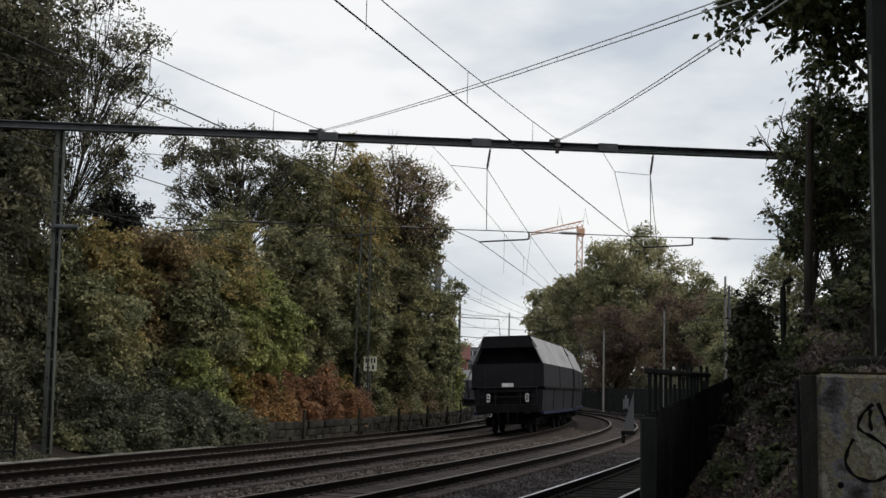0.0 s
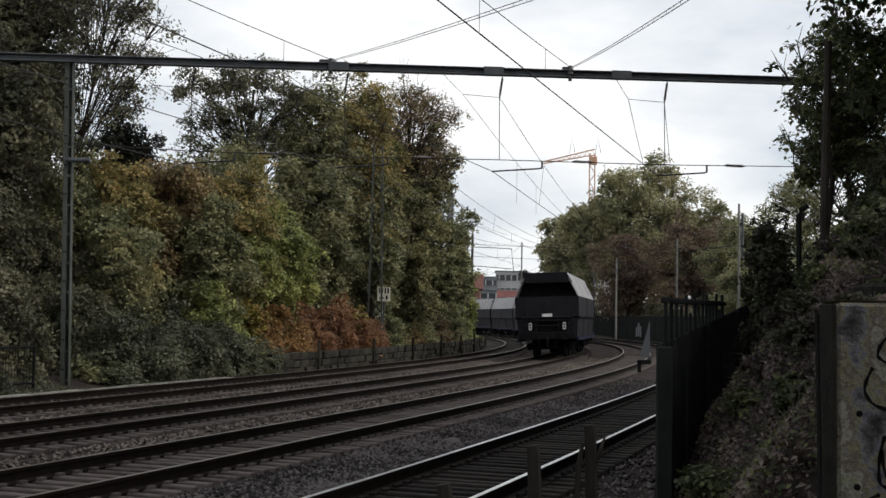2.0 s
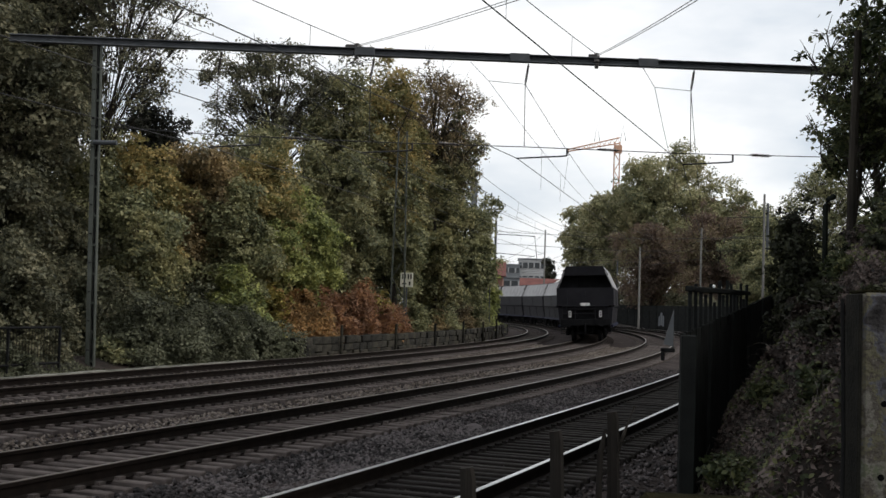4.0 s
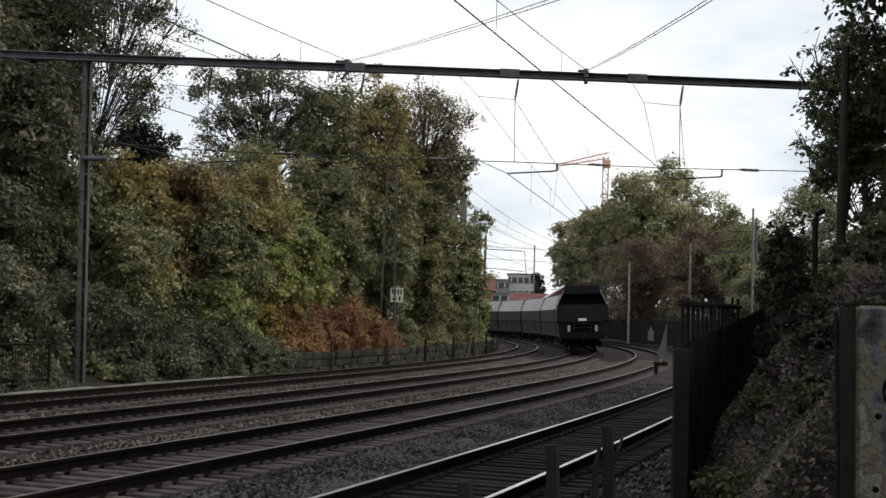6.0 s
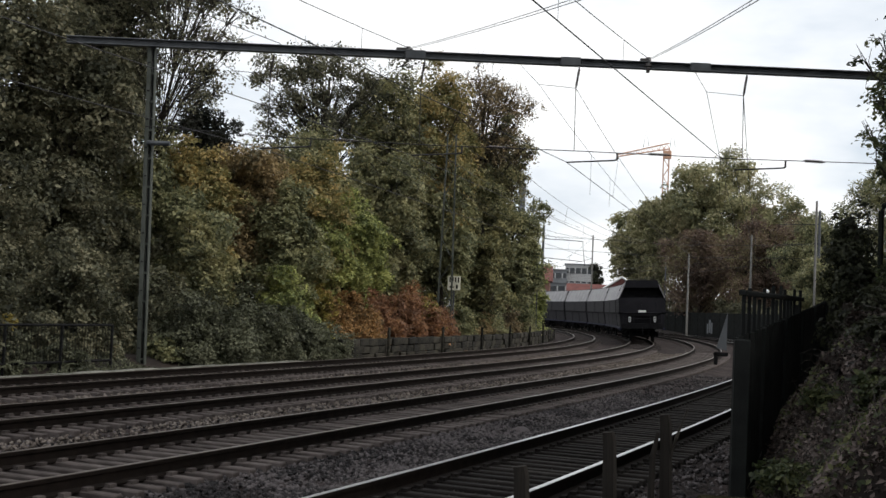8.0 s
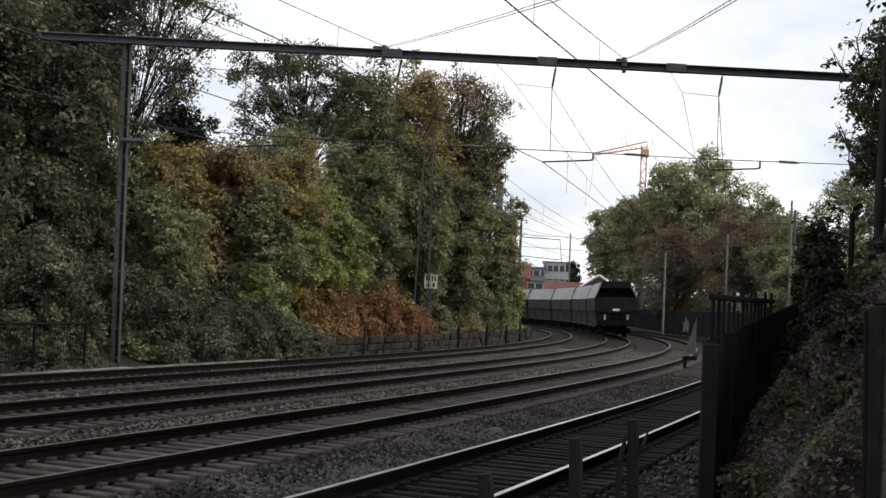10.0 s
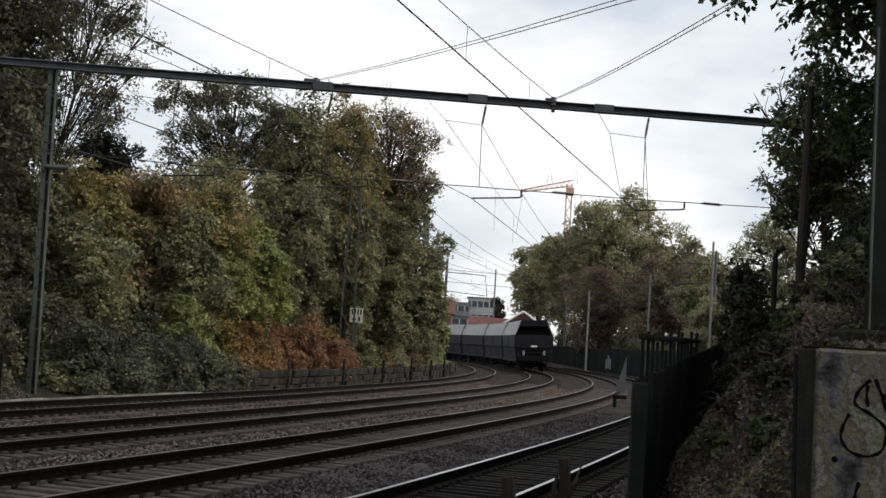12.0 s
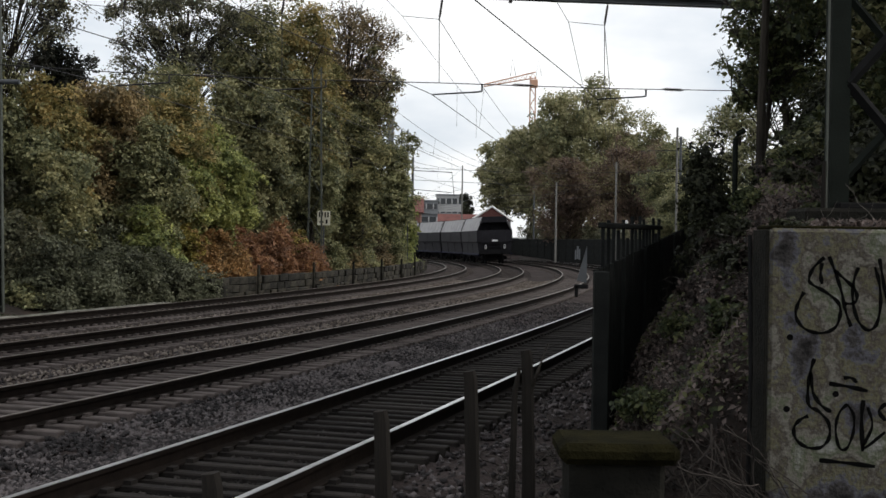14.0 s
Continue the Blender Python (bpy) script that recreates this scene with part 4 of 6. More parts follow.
tree("tall_tree", "half-bare brown autumn tree with upright twigs", at_ground(-5.5, 63.0), 15.5, (3.7, 2.8, 4.4), 22000, 0.125, L_DARKBROWN, 22, clump=0.78, count=120, crown_z=11.6, trunk=0.24, bare=5)
tree("tall_tree", "dark brownish tree under the half-bare crown", at_ground(-4.7, 63.5), 11.6, (2.7, 2.2, 3.4), 20000, 0.15, L_MOSS, 38, clump=0.65, count=84, crown_z=9.2, trunk=0.2, flat=0.55)
tree("tall_tree", "olive tree above the low wall", at_ground(-4.9, 60.5), 9.4, (2.1, 1.9, 4.8), 32000, 0.17, L_MOSS, 24, clump=0.65, count=96, crown_z=4.9, trunk=0.2)
tree("tall_tree", "olive tree with yellowing leaves above the low wall", at_ground(-6.6, 57.0), 9.2, (1.9, 1.7, 4.6), 28000, 0.165, L_OLIVE, 39, clump=0.65, count=90, crown_z=4.8, trunk=0.2)
tree("shrub_tree", "olive shrub tree at the end of the hedge", at_ground(-3.9, 74.0), 10.0, (1.9, 1.9, 5.0), 30000, 0.19, L_OLIVE, 25, clump=0.7, count=90, crown_z=5.2, trunk=0.16)
tree("shrub_tree", "yellow-green shrub tree at the end of the hedge", at_ground(-3.2, 82.0), 7.0, (1.4, 1.6, 3.6), 14000, 0.21, L_GREEN, 26, clump=0.6, count=50, crown_z=3.8, trunk=0.15)
for i, (x, y, rx, h) in enumerate([(-21.5, 45, 3.6, 9), (-18.0, 52, 3.6, 9), (-16.0, 60, 3.6, 9.5), (-13.0, 68, 3.6, 10), (-10.0, 76, 3.4, 10), (-8.2, 88, 3.2, 9.5), (-24.5, 38, 3.8, 12), (-25.0, 28, 3.8, 13), (-21.0, 26, 3.4, 12), (-8.0, 104, 3.5, 9)]):
    tree("tall_tree", "dark tree in the dense wood", at_ground(x, y), h, (rx, rx * 0.8, h * 0.52), 16120, 0.230, L_DARK, 300 + i, clump=1.0, count=70, crown_z=h * 0.48, trunk=0.25)

for i, (x, y, rx, h, mat, label) in enumerate([
        (-12.9, 33.2, 1.0, 2.8, L_BLUE, "dense blue-green bramble thicket"), (-11.2, 32.9, 1.1, 2.8, L_BLUE, "dense blue-green bramble thicket"),
        (-10.6, 34.2, 1.3, 2.9, L_BLUE, "dense blue-green bramble thicket"), (-9.9, 36.4, 1.3, 2.6, L_BLUE, "dense blue-green bramble thicket"),
        (-9.3, 38.4, 1.2, 2.0, L_BLUE, "dense blue-green bramble thicket"), (-8.9, 40.0, 0.9, 1.4, L_BLUE, "dense blue-green bramble thicket"),
        (-12.6, 33.4, 1.5, 3.8, L_SHADED, "dark green bush behind brambles"), (-10.9, 36.6, 1.2, 3.4, L_BLUE, "dense blue-green bramble thicket"),
        (-10.1, 39.8, 1.2, 3.9, L_GREEN, "bright yellow-green autumn bush"), (-9.3, 41.4, 1.1, 3.0, L_YELLOW, "yellow and orange autumn bush"),
        (-9.0, 42.0, 1.15, 3.0, L_ORANGE, "orange-brown autumn bramble thicket"), (-8.5, 44.0, 1.3, 3.4, L_ORANGE, "orange-brown autumn bramble thicket"),
        (-8.0, 46.0, 1.35, 3.6, L_RED, "red-brown autumn bramble thicket"), (-7.4, 48.3, 1.4, 3.6, L_RED, "red-brown autumn bramble thicket"), (-6.7, 50.8, 1.35, 3.4, L_RED, "red-brown autumn bramble thicket"),
        (-6.3, 52.6, 1.3, 2.9, L_RED, "red-brown autumn bramble thicket"), (-8.7, 38.3, 1.1, 1.9, L_BLUE, "dense blue-green bramble thicket"), (-8.4, 39.9, 0.8, 1.4, L_BLUE, "dense blue-green bramble thicket"),
        (-5.65, 56.5, 1.3, 2.7, L_OLIVE, "olive bush behind the low wall"), (-5.1, 60.2, 1.3, 2.6, L_BROWN, "brown bush behind the low wall"),
        (-4.6, 64.0, 1.4, 2.7, L_OLIVE, "olive bush behind the low wall"), (-4.0, 68.5, 1.4, 2.8, L_DARKBROWN, "brown bush behind the low wall"),
        (-3.4, 73.5, 1.4, 3.0, L_OLIVE, "olive bush behind the low wall"), (-3.0, 80.0, 1.5, 2.8, L_GREEN, "yellow-green bush by the far track"),
        (-13.6, 29.6, 1.5, 4.2, L_SHADED, "dark green bush behind the railing"), (-14.3, 32.2, 1.3, 3.8, L_SHADED, "dull olive bush behind the railing"),
        (-15.2, 27.0, 1.6, 4.6, L_SHADED, "dark green bush behind the railing"), (-14.4, 27.4, 0.5, 2.0, L_YELLOW, "bush with some yellow leaves behind the railing"),
        (-13.6, 28.2, 0.9, 1.7, L_SHADED, "low dark bush behind the railing"), (-14.0, 25.4, 1.0, 1.8, L_SHADED, "low dark bush behind the railing"),
        (-15.0, 22.4, 1.2, 2.2, L_SHADED, "low dark bush behind the railing"), (-13.4, 32.1, 0.7, 2.6, L_SHADED, "dark green bush behind the railing"), (-12.8, 30.2, 0.5, 0.8, L_SHADED, "low dark bush behind the railing"), (-14.6, 36.5, 1.6, 6.0, L_SHADED, "dark green bush behind brambles"), (-11.6, 31.9, 0.40, 0.7, L_OLIVE, "small green bush at the mast foot"),
        (-16.5, 31.5, 2.2, 6.5, L_SHADED, "tall dark green leafy bush"), (-6.35, 51.2, 0.5, 3.2, L_YELLOW, "small yellow-leaved shrub beside the sign")]):
    bush("bush", label, at_ground(x, y), (rx, rx, h * 0.86), int(4600 * rx * h ** 0.7), 0.11 if mat is L_BLUE else 0.125, mat, 100 + i, clump=0.30 + 0.1 * rx, count=int(30 + 16 * rx + 4 * h))

for i in range(13):
    s = 9.0 + 1.75 * i
    q = line_at(s, TRACK_OFF[4] - 3.75 - 0.25 * math.sin(i * 2.1))
    if abs(q.x + 11.95) < 1.1 and 28.2 < q.y < 31.6:
        continue
    bush("bush", "low dark green bramble beside the outer track", at_ground(q.x, q.y), (0.75, 0.75, 0.75 + 0.2 * math.sin(i * 1.7)), 2600, 0.10, (L_BLUE, L_SHADED, L_BLUE)[i % 3], 400 + i, clump=0.28, count=26)


def build_weeds():
    rng = np.random.default_rng(77)
    s = rng.uniform(2, 80, 34000)
    lat = TRACK_OFF[4] - rng.uniform(2.5, 5.2, len(s))
    h = np.interp(s, _s, _h)
    x, y = np.interp(s, _s, _x) + lat * np.cos(h), np.interp(s, _s, _y) - lat * np.sin(h)
    tall = np.array([noise.noise(Vector((a * 0.5, b * 0.5, 0.0))) for a, b in zip(x, y)])
    keep = tall > -0.12
    q = np.stack([x, y, terrain(x, y) + rng.uniform(0, 1, len(x)) * (0.12 + 0.4 * np.clip(tall, 0, 1))], 1)[keep]
    ob = part("verge_weeds", leaf_mesh(rng, q, np.tile([0.2, -0.5, 0.6], (len(q), 1)), 0.11, 0.8, 2.6), L_BLUE)
    tagged(ob, "low dark green weeds along the edge of the ballast", "weeds", kind="stuff")


build_weeds()

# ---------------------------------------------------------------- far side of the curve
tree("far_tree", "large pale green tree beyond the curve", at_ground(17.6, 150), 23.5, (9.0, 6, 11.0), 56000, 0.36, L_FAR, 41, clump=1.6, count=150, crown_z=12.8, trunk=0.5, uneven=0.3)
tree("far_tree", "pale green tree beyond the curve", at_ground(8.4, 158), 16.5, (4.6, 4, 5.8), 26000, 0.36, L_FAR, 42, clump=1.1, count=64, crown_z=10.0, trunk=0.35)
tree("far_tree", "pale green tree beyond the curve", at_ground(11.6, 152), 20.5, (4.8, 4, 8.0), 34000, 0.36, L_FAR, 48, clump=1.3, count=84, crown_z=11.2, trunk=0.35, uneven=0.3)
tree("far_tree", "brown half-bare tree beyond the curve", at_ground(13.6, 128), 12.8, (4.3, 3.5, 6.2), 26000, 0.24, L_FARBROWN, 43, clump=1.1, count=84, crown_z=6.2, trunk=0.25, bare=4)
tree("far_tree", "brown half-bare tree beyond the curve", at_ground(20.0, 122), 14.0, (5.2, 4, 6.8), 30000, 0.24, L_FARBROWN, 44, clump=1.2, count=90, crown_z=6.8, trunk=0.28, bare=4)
tree("far_tree", "olive tree beside the line", at_ground(20.2, 98), 11.0, (3.8, 3.4, 5.4), 24000, 0.22, L_OLIVE, 45, clump=1.0, count=64, crown_z=5.6, trunk=0.22, bare=2)
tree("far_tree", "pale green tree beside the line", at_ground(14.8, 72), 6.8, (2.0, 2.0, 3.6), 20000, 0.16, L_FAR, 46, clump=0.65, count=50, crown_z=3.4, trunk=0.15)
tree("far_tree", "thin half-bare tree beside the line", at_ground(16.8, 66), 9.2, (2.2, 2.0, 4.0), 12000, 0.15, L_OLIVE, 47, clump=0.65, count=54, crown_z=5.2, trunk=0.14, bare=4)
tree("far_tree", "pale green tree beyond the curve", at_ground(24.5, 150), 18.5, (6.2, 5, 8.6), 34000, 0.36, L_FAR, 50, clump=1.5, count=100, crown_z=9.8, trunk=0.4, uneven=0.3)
tree("conifer", "slim dark spruce beside the distant buildings", at_ground(4.6, 232), 13.2, (1.3, 1.2, 5.6), 5000, 0.4, L_IVY, 51, clump=0.6, count=40, crown_z=7.4, trunk=0.2, uneven=0.2)
tree("far_tree", "dark tree beyond the curve", at_ground(26.0, 130), 13.0, (5.5, 4, 6.6), 24000, 0.3, L_OLIVE, 49, clump=1.2, count=70, crown_z=6.4, trunk=0.28)
for i, (x, y, rx, h, mat) in enumerate([(17.6, 114, 2.4, 4.0, L_SHADED), (19.2, 106, 2.6, 4.2, L_SHADED), (21.0, 104, 2.6, 4.4, L_OLIVE), (15.8, 123, 2.2, 4.0, L_SHADED), (12.6, 139, 2.0, 4.0, L_SHADED), (14.6, 134, 3.0, 4.5, L_SHADED), (18.5, 136, 3.4, 5.5, L_DARK), (23.5, 128, 3.4, 5.0, L_DARK), (17.2, 119, 2.4, 3.8, L_SHADED), (11.4, 145, 2.4, 7.6, L_SHADED), (14.8, 146, 3.0, 8.6, L_SHADED), (19.5, 148, 3.0, 6.5, L_FARBROWN),
                                        (19.4, 94, 2.4, 3.8, L_SHADED), (19.2, 79, 2.0, 3.4, L_SHADED), (19.8, 86, 2.6, 4.6, L_BROWN), (15.2, 60, 1.8, 3.0, L_OLIVE), (24.0, 96, 3.0, 6.0, L_DARK)]):
    bush("bush", "dark undergrowth bush on the outside of the curve", at_ground(x, y), (rx, rx, h * 0.86), int(3600 * rx), 0.2, mat, 160 + i, clump=0.6, count=50)


# ---------------------------------------------------------------- trees on the near bank
tree("bank_tree", "broad-leaved tree hanging over the bank with large dark leaves", at_ground(7.8, 16.5), 14.5, (3.6, 2.8, 7.6), 92000, 0.125, L_NEAR, 61, clump=0.62, count=200, crown_z=7.8, trunk=0.22, bare=1, lean=(-0.7, 0))
tree("bank_tree", "leafy crown reaching out over the bank", at_ground(5.9, 14.6), 9.0, (2.3, 1.9, 2.3), 40000, 0.125, L_NEAR, 70, clump=0.5, count=130, crown_z=5.9, trunk=0.16, bare=1, lean=(-1.0, 0), uneven=0.6)
# Tree outside the view, added so that its crown darkens the bank.
tree("bank_tree", "unseen tree added to shade the bank and the concrete wall", at_ground(8.4, 10.0), 12.5, (4.4, 3.4, 3.0), 20000, 0.14, L_NEAR, 81, clump=0.7, count=110, crown_z=8.2, trunk=0.25, lean=(-1.6, 0))
tree("bank_tree", "dark tree further back on the bank", at_ground(10.4, 22.0), 13.0, (3.3, 2.6, 6.6), 44000, 0.18, L_DARK, 62, clump=0.8, count=110, crown_z=6.6, trunk=0.24)
tree("bank_tree", "slim half-bare tree on the bank", at_ground(6.9, 25.0), 6.2, (1.3, 1.2, 1.9), 4200, 0.12, L_NEAR, 80, clump=0.4, count=44, crown_z=4.4, trunk=0.09, bare=4)
tree("bank_tree", "slim tree with sparse leaves on the bank", at_ground(9.0, 31.0), 8.0, (1.7, 1.6, 3.6), 12000, 0.13, L_NEAR, 63, clump=0.5, count=60, crown_z=4.8, trunk=0.12, bare=3)
tree("bank_tree", "dark leafy tree above the concrete wall", at_ground(6.6, 12.8), 9.5, (1.9, 1.8, 4.4), 46000, 0.12, L_NEAR, 64, clump=0.6, count=100, crown_z=5.4, trunk=0.16)
tree("bank_tree", "dark leafy tree behind the mast", at_ground(9.8, 15.5), 12.0, (2.8, 2.4, 6.4), 46000, 0.135, L_NEAR, 69, clump=0.7, count=110, crown_z=6.0, trunk=0.16)
for i, (x, y, rx, h) in enumerate([(13.5, 25.0, 3.6, 14), (13.0, 18.5, 3.2, 13), (17.0, 34.0, 4.0, 14), (12.2, 30.5, 2.4, 9)]):
    tree("bank_tree", "dark dense tree in the wood on the bank", at_ground(x, y), h, (rx, rx * 0.8, h * 0.52), 26000, 0.22, L_DARK, 330 + i, clump=0.9, count=100, crown_z=h * 0.5, trunk=0.25)
# Ivy-covered cone made up for a dark pointed fence-like panel.
bush("bush", "ivy-grown cone standing for a pointed dark panel", at_ground(3.02, 13.2), (0.27, 0.25, 1.28 * (2.98 - gz(3.02, 13.2))), 11000, 0.055, L_IVY, 65, clump=0.17, count=110)
IVY_CONE = bpy.data.objects[[o.name for o in bpy.data.objects if o.get("label", "") == "ivy-grown cone standing for a pointed dark panel"][0]]
part("stump_wood", tube([(0.05, 0, -0.3), (0.06, 0, 0.3), (0.03, 0, 0.75), (-0.03, 0, 2.88 - IVY_CONE.location.z)], 0.30, 0.05, 9), M_BARK, IVY_CONE)
for i, (x, y, rx, h) in enumerate([(5.6, 15.6, 1.0, 1.4), (6.8, 14.6, 1.1, 2.4), (7.8, 13.2, 1.2, 2.6), (9.0, 16.5, 1.4, 3.2), (6.6, 19.5, 1.0, 1.3), (7.2, 22.0, 1.3, 2.4), (8.6, 11.0, 1.2, 2.4), (8.6, 26.0, 1.2, 3.0), (10.8, 13.5, 1.6, 3.6)]):
    bush("bush", "dense dark undergrowth under the bank trees", at_ground(x, y), (rx, rx, h), int(3200 * rx * h), 0.10, (L_NEAR, L_IVY)[i % 2], 450 + i, clump=0.4, count=44)
# Near-black bushes added to darken the shaded slope behind the mast.
for i, (x, y, r, h) in enumerate([(4.3, 11.4, 0.6, 0.9), (5.2, 11.8, 0.7, 1.1), (4.8, 12.8, 0.7, 1.0), (6.0, 12.6, 0.8, 1.3), (5.7, 11.0, 0.6, 0.9), (6.6, 11.6, 0.8, 1.3)]):
    bush("bush", "dark ivy bushes put for shade behind the lattice mast", at_ground(x, y), (r, r, h), 5200, 0.085, L_IVY, 560 + i, clump=0.26, count=36)
bush("bush", "dark undergrowth on top of the bank", at_ground(5.4, 14.7), (0.7, 0.7, 0.7), 3600, 0.10, L_DARK, 66, clump=0.4, count=22)
bush("bush", "dark undergrowth on top of the bank", at_ground(6.6, 13.0), (1.3, 1.0, 1.6), 4200, 0.10, L_DARK, 67, clump=0.45, count=22)
bush("bush", "dark undergrowth on top of the bank", at_ground(5.6, 18.5), (0.8, 0.8, 0.9), 3200, 0.10, L_DARK, 68, clump=0.4, count=20)

# ---------------------------------------------------------------- bank: litter, ivy and twigs
def bank_spots(rng, n, y0, y1, d0, d1):
    y = rng.uniform(y0, y1, n)
    d = d0 + (d1 - d0) * rng.uniform(0, 1, n)
    s = np.interp(y, _y, _s)
    x = np.interp(s, _s, _x) + (TRACK_OFF[1] + d) / np.cos(np.interp(s, _s, _h))
    return x, y, terrain(x, y)


def build_litter():
    rng = np.random.default_rng(71)
    x, y, z = bank_spots(rng, 90000, 7.0, 22, 2.95, 6.2)
    q = np.stack([x, y, z + rng.uniform(0.0, 0.10, len(x))], 1)
    ob = part("leaf_litter", leaf_mesh(rng, q, np.tile([-0.5, -0.3, 0.8], (len(q), 1)), 0.055, 0.95, 1.9), L_LITTER)
    tagged(ob, "brown fallen leaves lying on the bank", "leaf litter", kind="stuff")
    x, y, z = bank_spots(rng, 11000, 7.2, 16, 2.95, 4.6)
    keep = np.array([noise.noise(Vector((a * 0.9, b * 0.9, 3.1))) for a, b in zip(x, y)]) > 0.08
    q = np.stack([x, y, z + rng.uniform(0.02, 0.12, len(x))], 1)[keep]
    ob = part("ivy", leaf_mesh(rng, q, np.tile([-0.4, -0.5, 0.7], (len(q), 1)), 0.042, 0.8, 1.4), L_NEAR)
    tagged(ob, "dark green ivy creeping over the bank", "ivy", kind="stuff")


build_litter()


def build_bank_brambles():
    """Low bramble and ivy tufts over the face of the bank."""
    rng = np.random.default_rng(90)
    for i in range(26):
        y = 8.2 + 7.6 * (i + 0.5) / 26 + rng.normal(0, 0.2)
        x, y, z = (float(v[0]) for v in bank_spots(rng, 1, y, y + 0.01, 3.35, 4.7))
        r = rng.uniform(0.16, 0.34)
        bush("bramble", "low straggling bramble with dark leaves on the bank", (x, y, z - 0.05), (r, r, r * rng.uniform(0.7, 1.1)), int(1500 * r / 0.25), 0.05, (L_NEAR, L_IVY, L_LITTER)[i % 3], 500 + i, clump=0.11, count=16, category="bramble", stems=5)


build_bank_brambles()


def build_twigs(name, label, n, spot, seed, length=0.7, r=0.007):
    rng = np.random.default_rng(seed)
    x, y, z = spot(rng, n)
    bm = bmesh.new()
    for a, b, c in zip(x, y, z):
        d = Vector((rng.normal(0, 1), rng.normal(0, 0.7), rng.uniform(-0.1, 0.6))).normalized()
        L = length * rng.uniform(0.3, 1.5)
        q = Vector((a, b, c))
        pts = [q.copy()]
        for _ in range(6):
            d = (d + Vector(rng.normal(0, 0.38, 3)) + Vector((0, 0, -0.10))).normalized()
            q = q + d * L / 6
            pts.append(q.copy())
        add_tube(bm, pts, r * rng.uniform(0.5, 1.5), r * 0.35, 4)
    ob = part(name, bm, M_TWIG)
    return tagged(ob, label, "twigs", kind="stuff")


build_twigs("bramble_twigs", "dry arching bramble twigs on the bank", 1500, lambda rng, n: bank_spots(rng, n, 7.0, 15, 3.3, 5.2), 72, 0.34, 0.0038)
build_twigs("trackside_twigs", "dry twigs and weeds beside the near rail", 650, lambda rng, n: bank_spots(rng, n, 5.2, 12, 1.9, 2.9), 73, 0.5, 0.005)


def build_canes():
    rng = np.random.default_rng(75)
    for i in range(52):
        ob = thing("bramble_cane", "thin dry bramble cane arching down beside the concrete wall", "bramble", group="bramble canes")
        q = Vector((rng.uniform(1.22, 1.70), rng.uniform(6.25, 6.75), rng.uniform(0.40, 0.86)))
        d = Vector((rng.uniform(0.1, 1.0) * (1 if i % 5 else -0.5), rng.uniform(-0.25, 0.05), rng.uniform(-1.0, 0.1))).normalized()
        pts = [q.copy()]
        for _ in range(9):
            d = (d + Vector(rng.normal(0, 0.20, 3)) + Vector((0, 0, -0.08))).normalized()
            q = q + d * 0.085
            if q.x > 1.80:
                q.y = min(q.y, 6.44)
            pts.append(q.copy())
        part("cane", tube(pts, rng.uniform(0.003, 0.0065), 0.002, 5), M_CANE, ob)


build_canes()


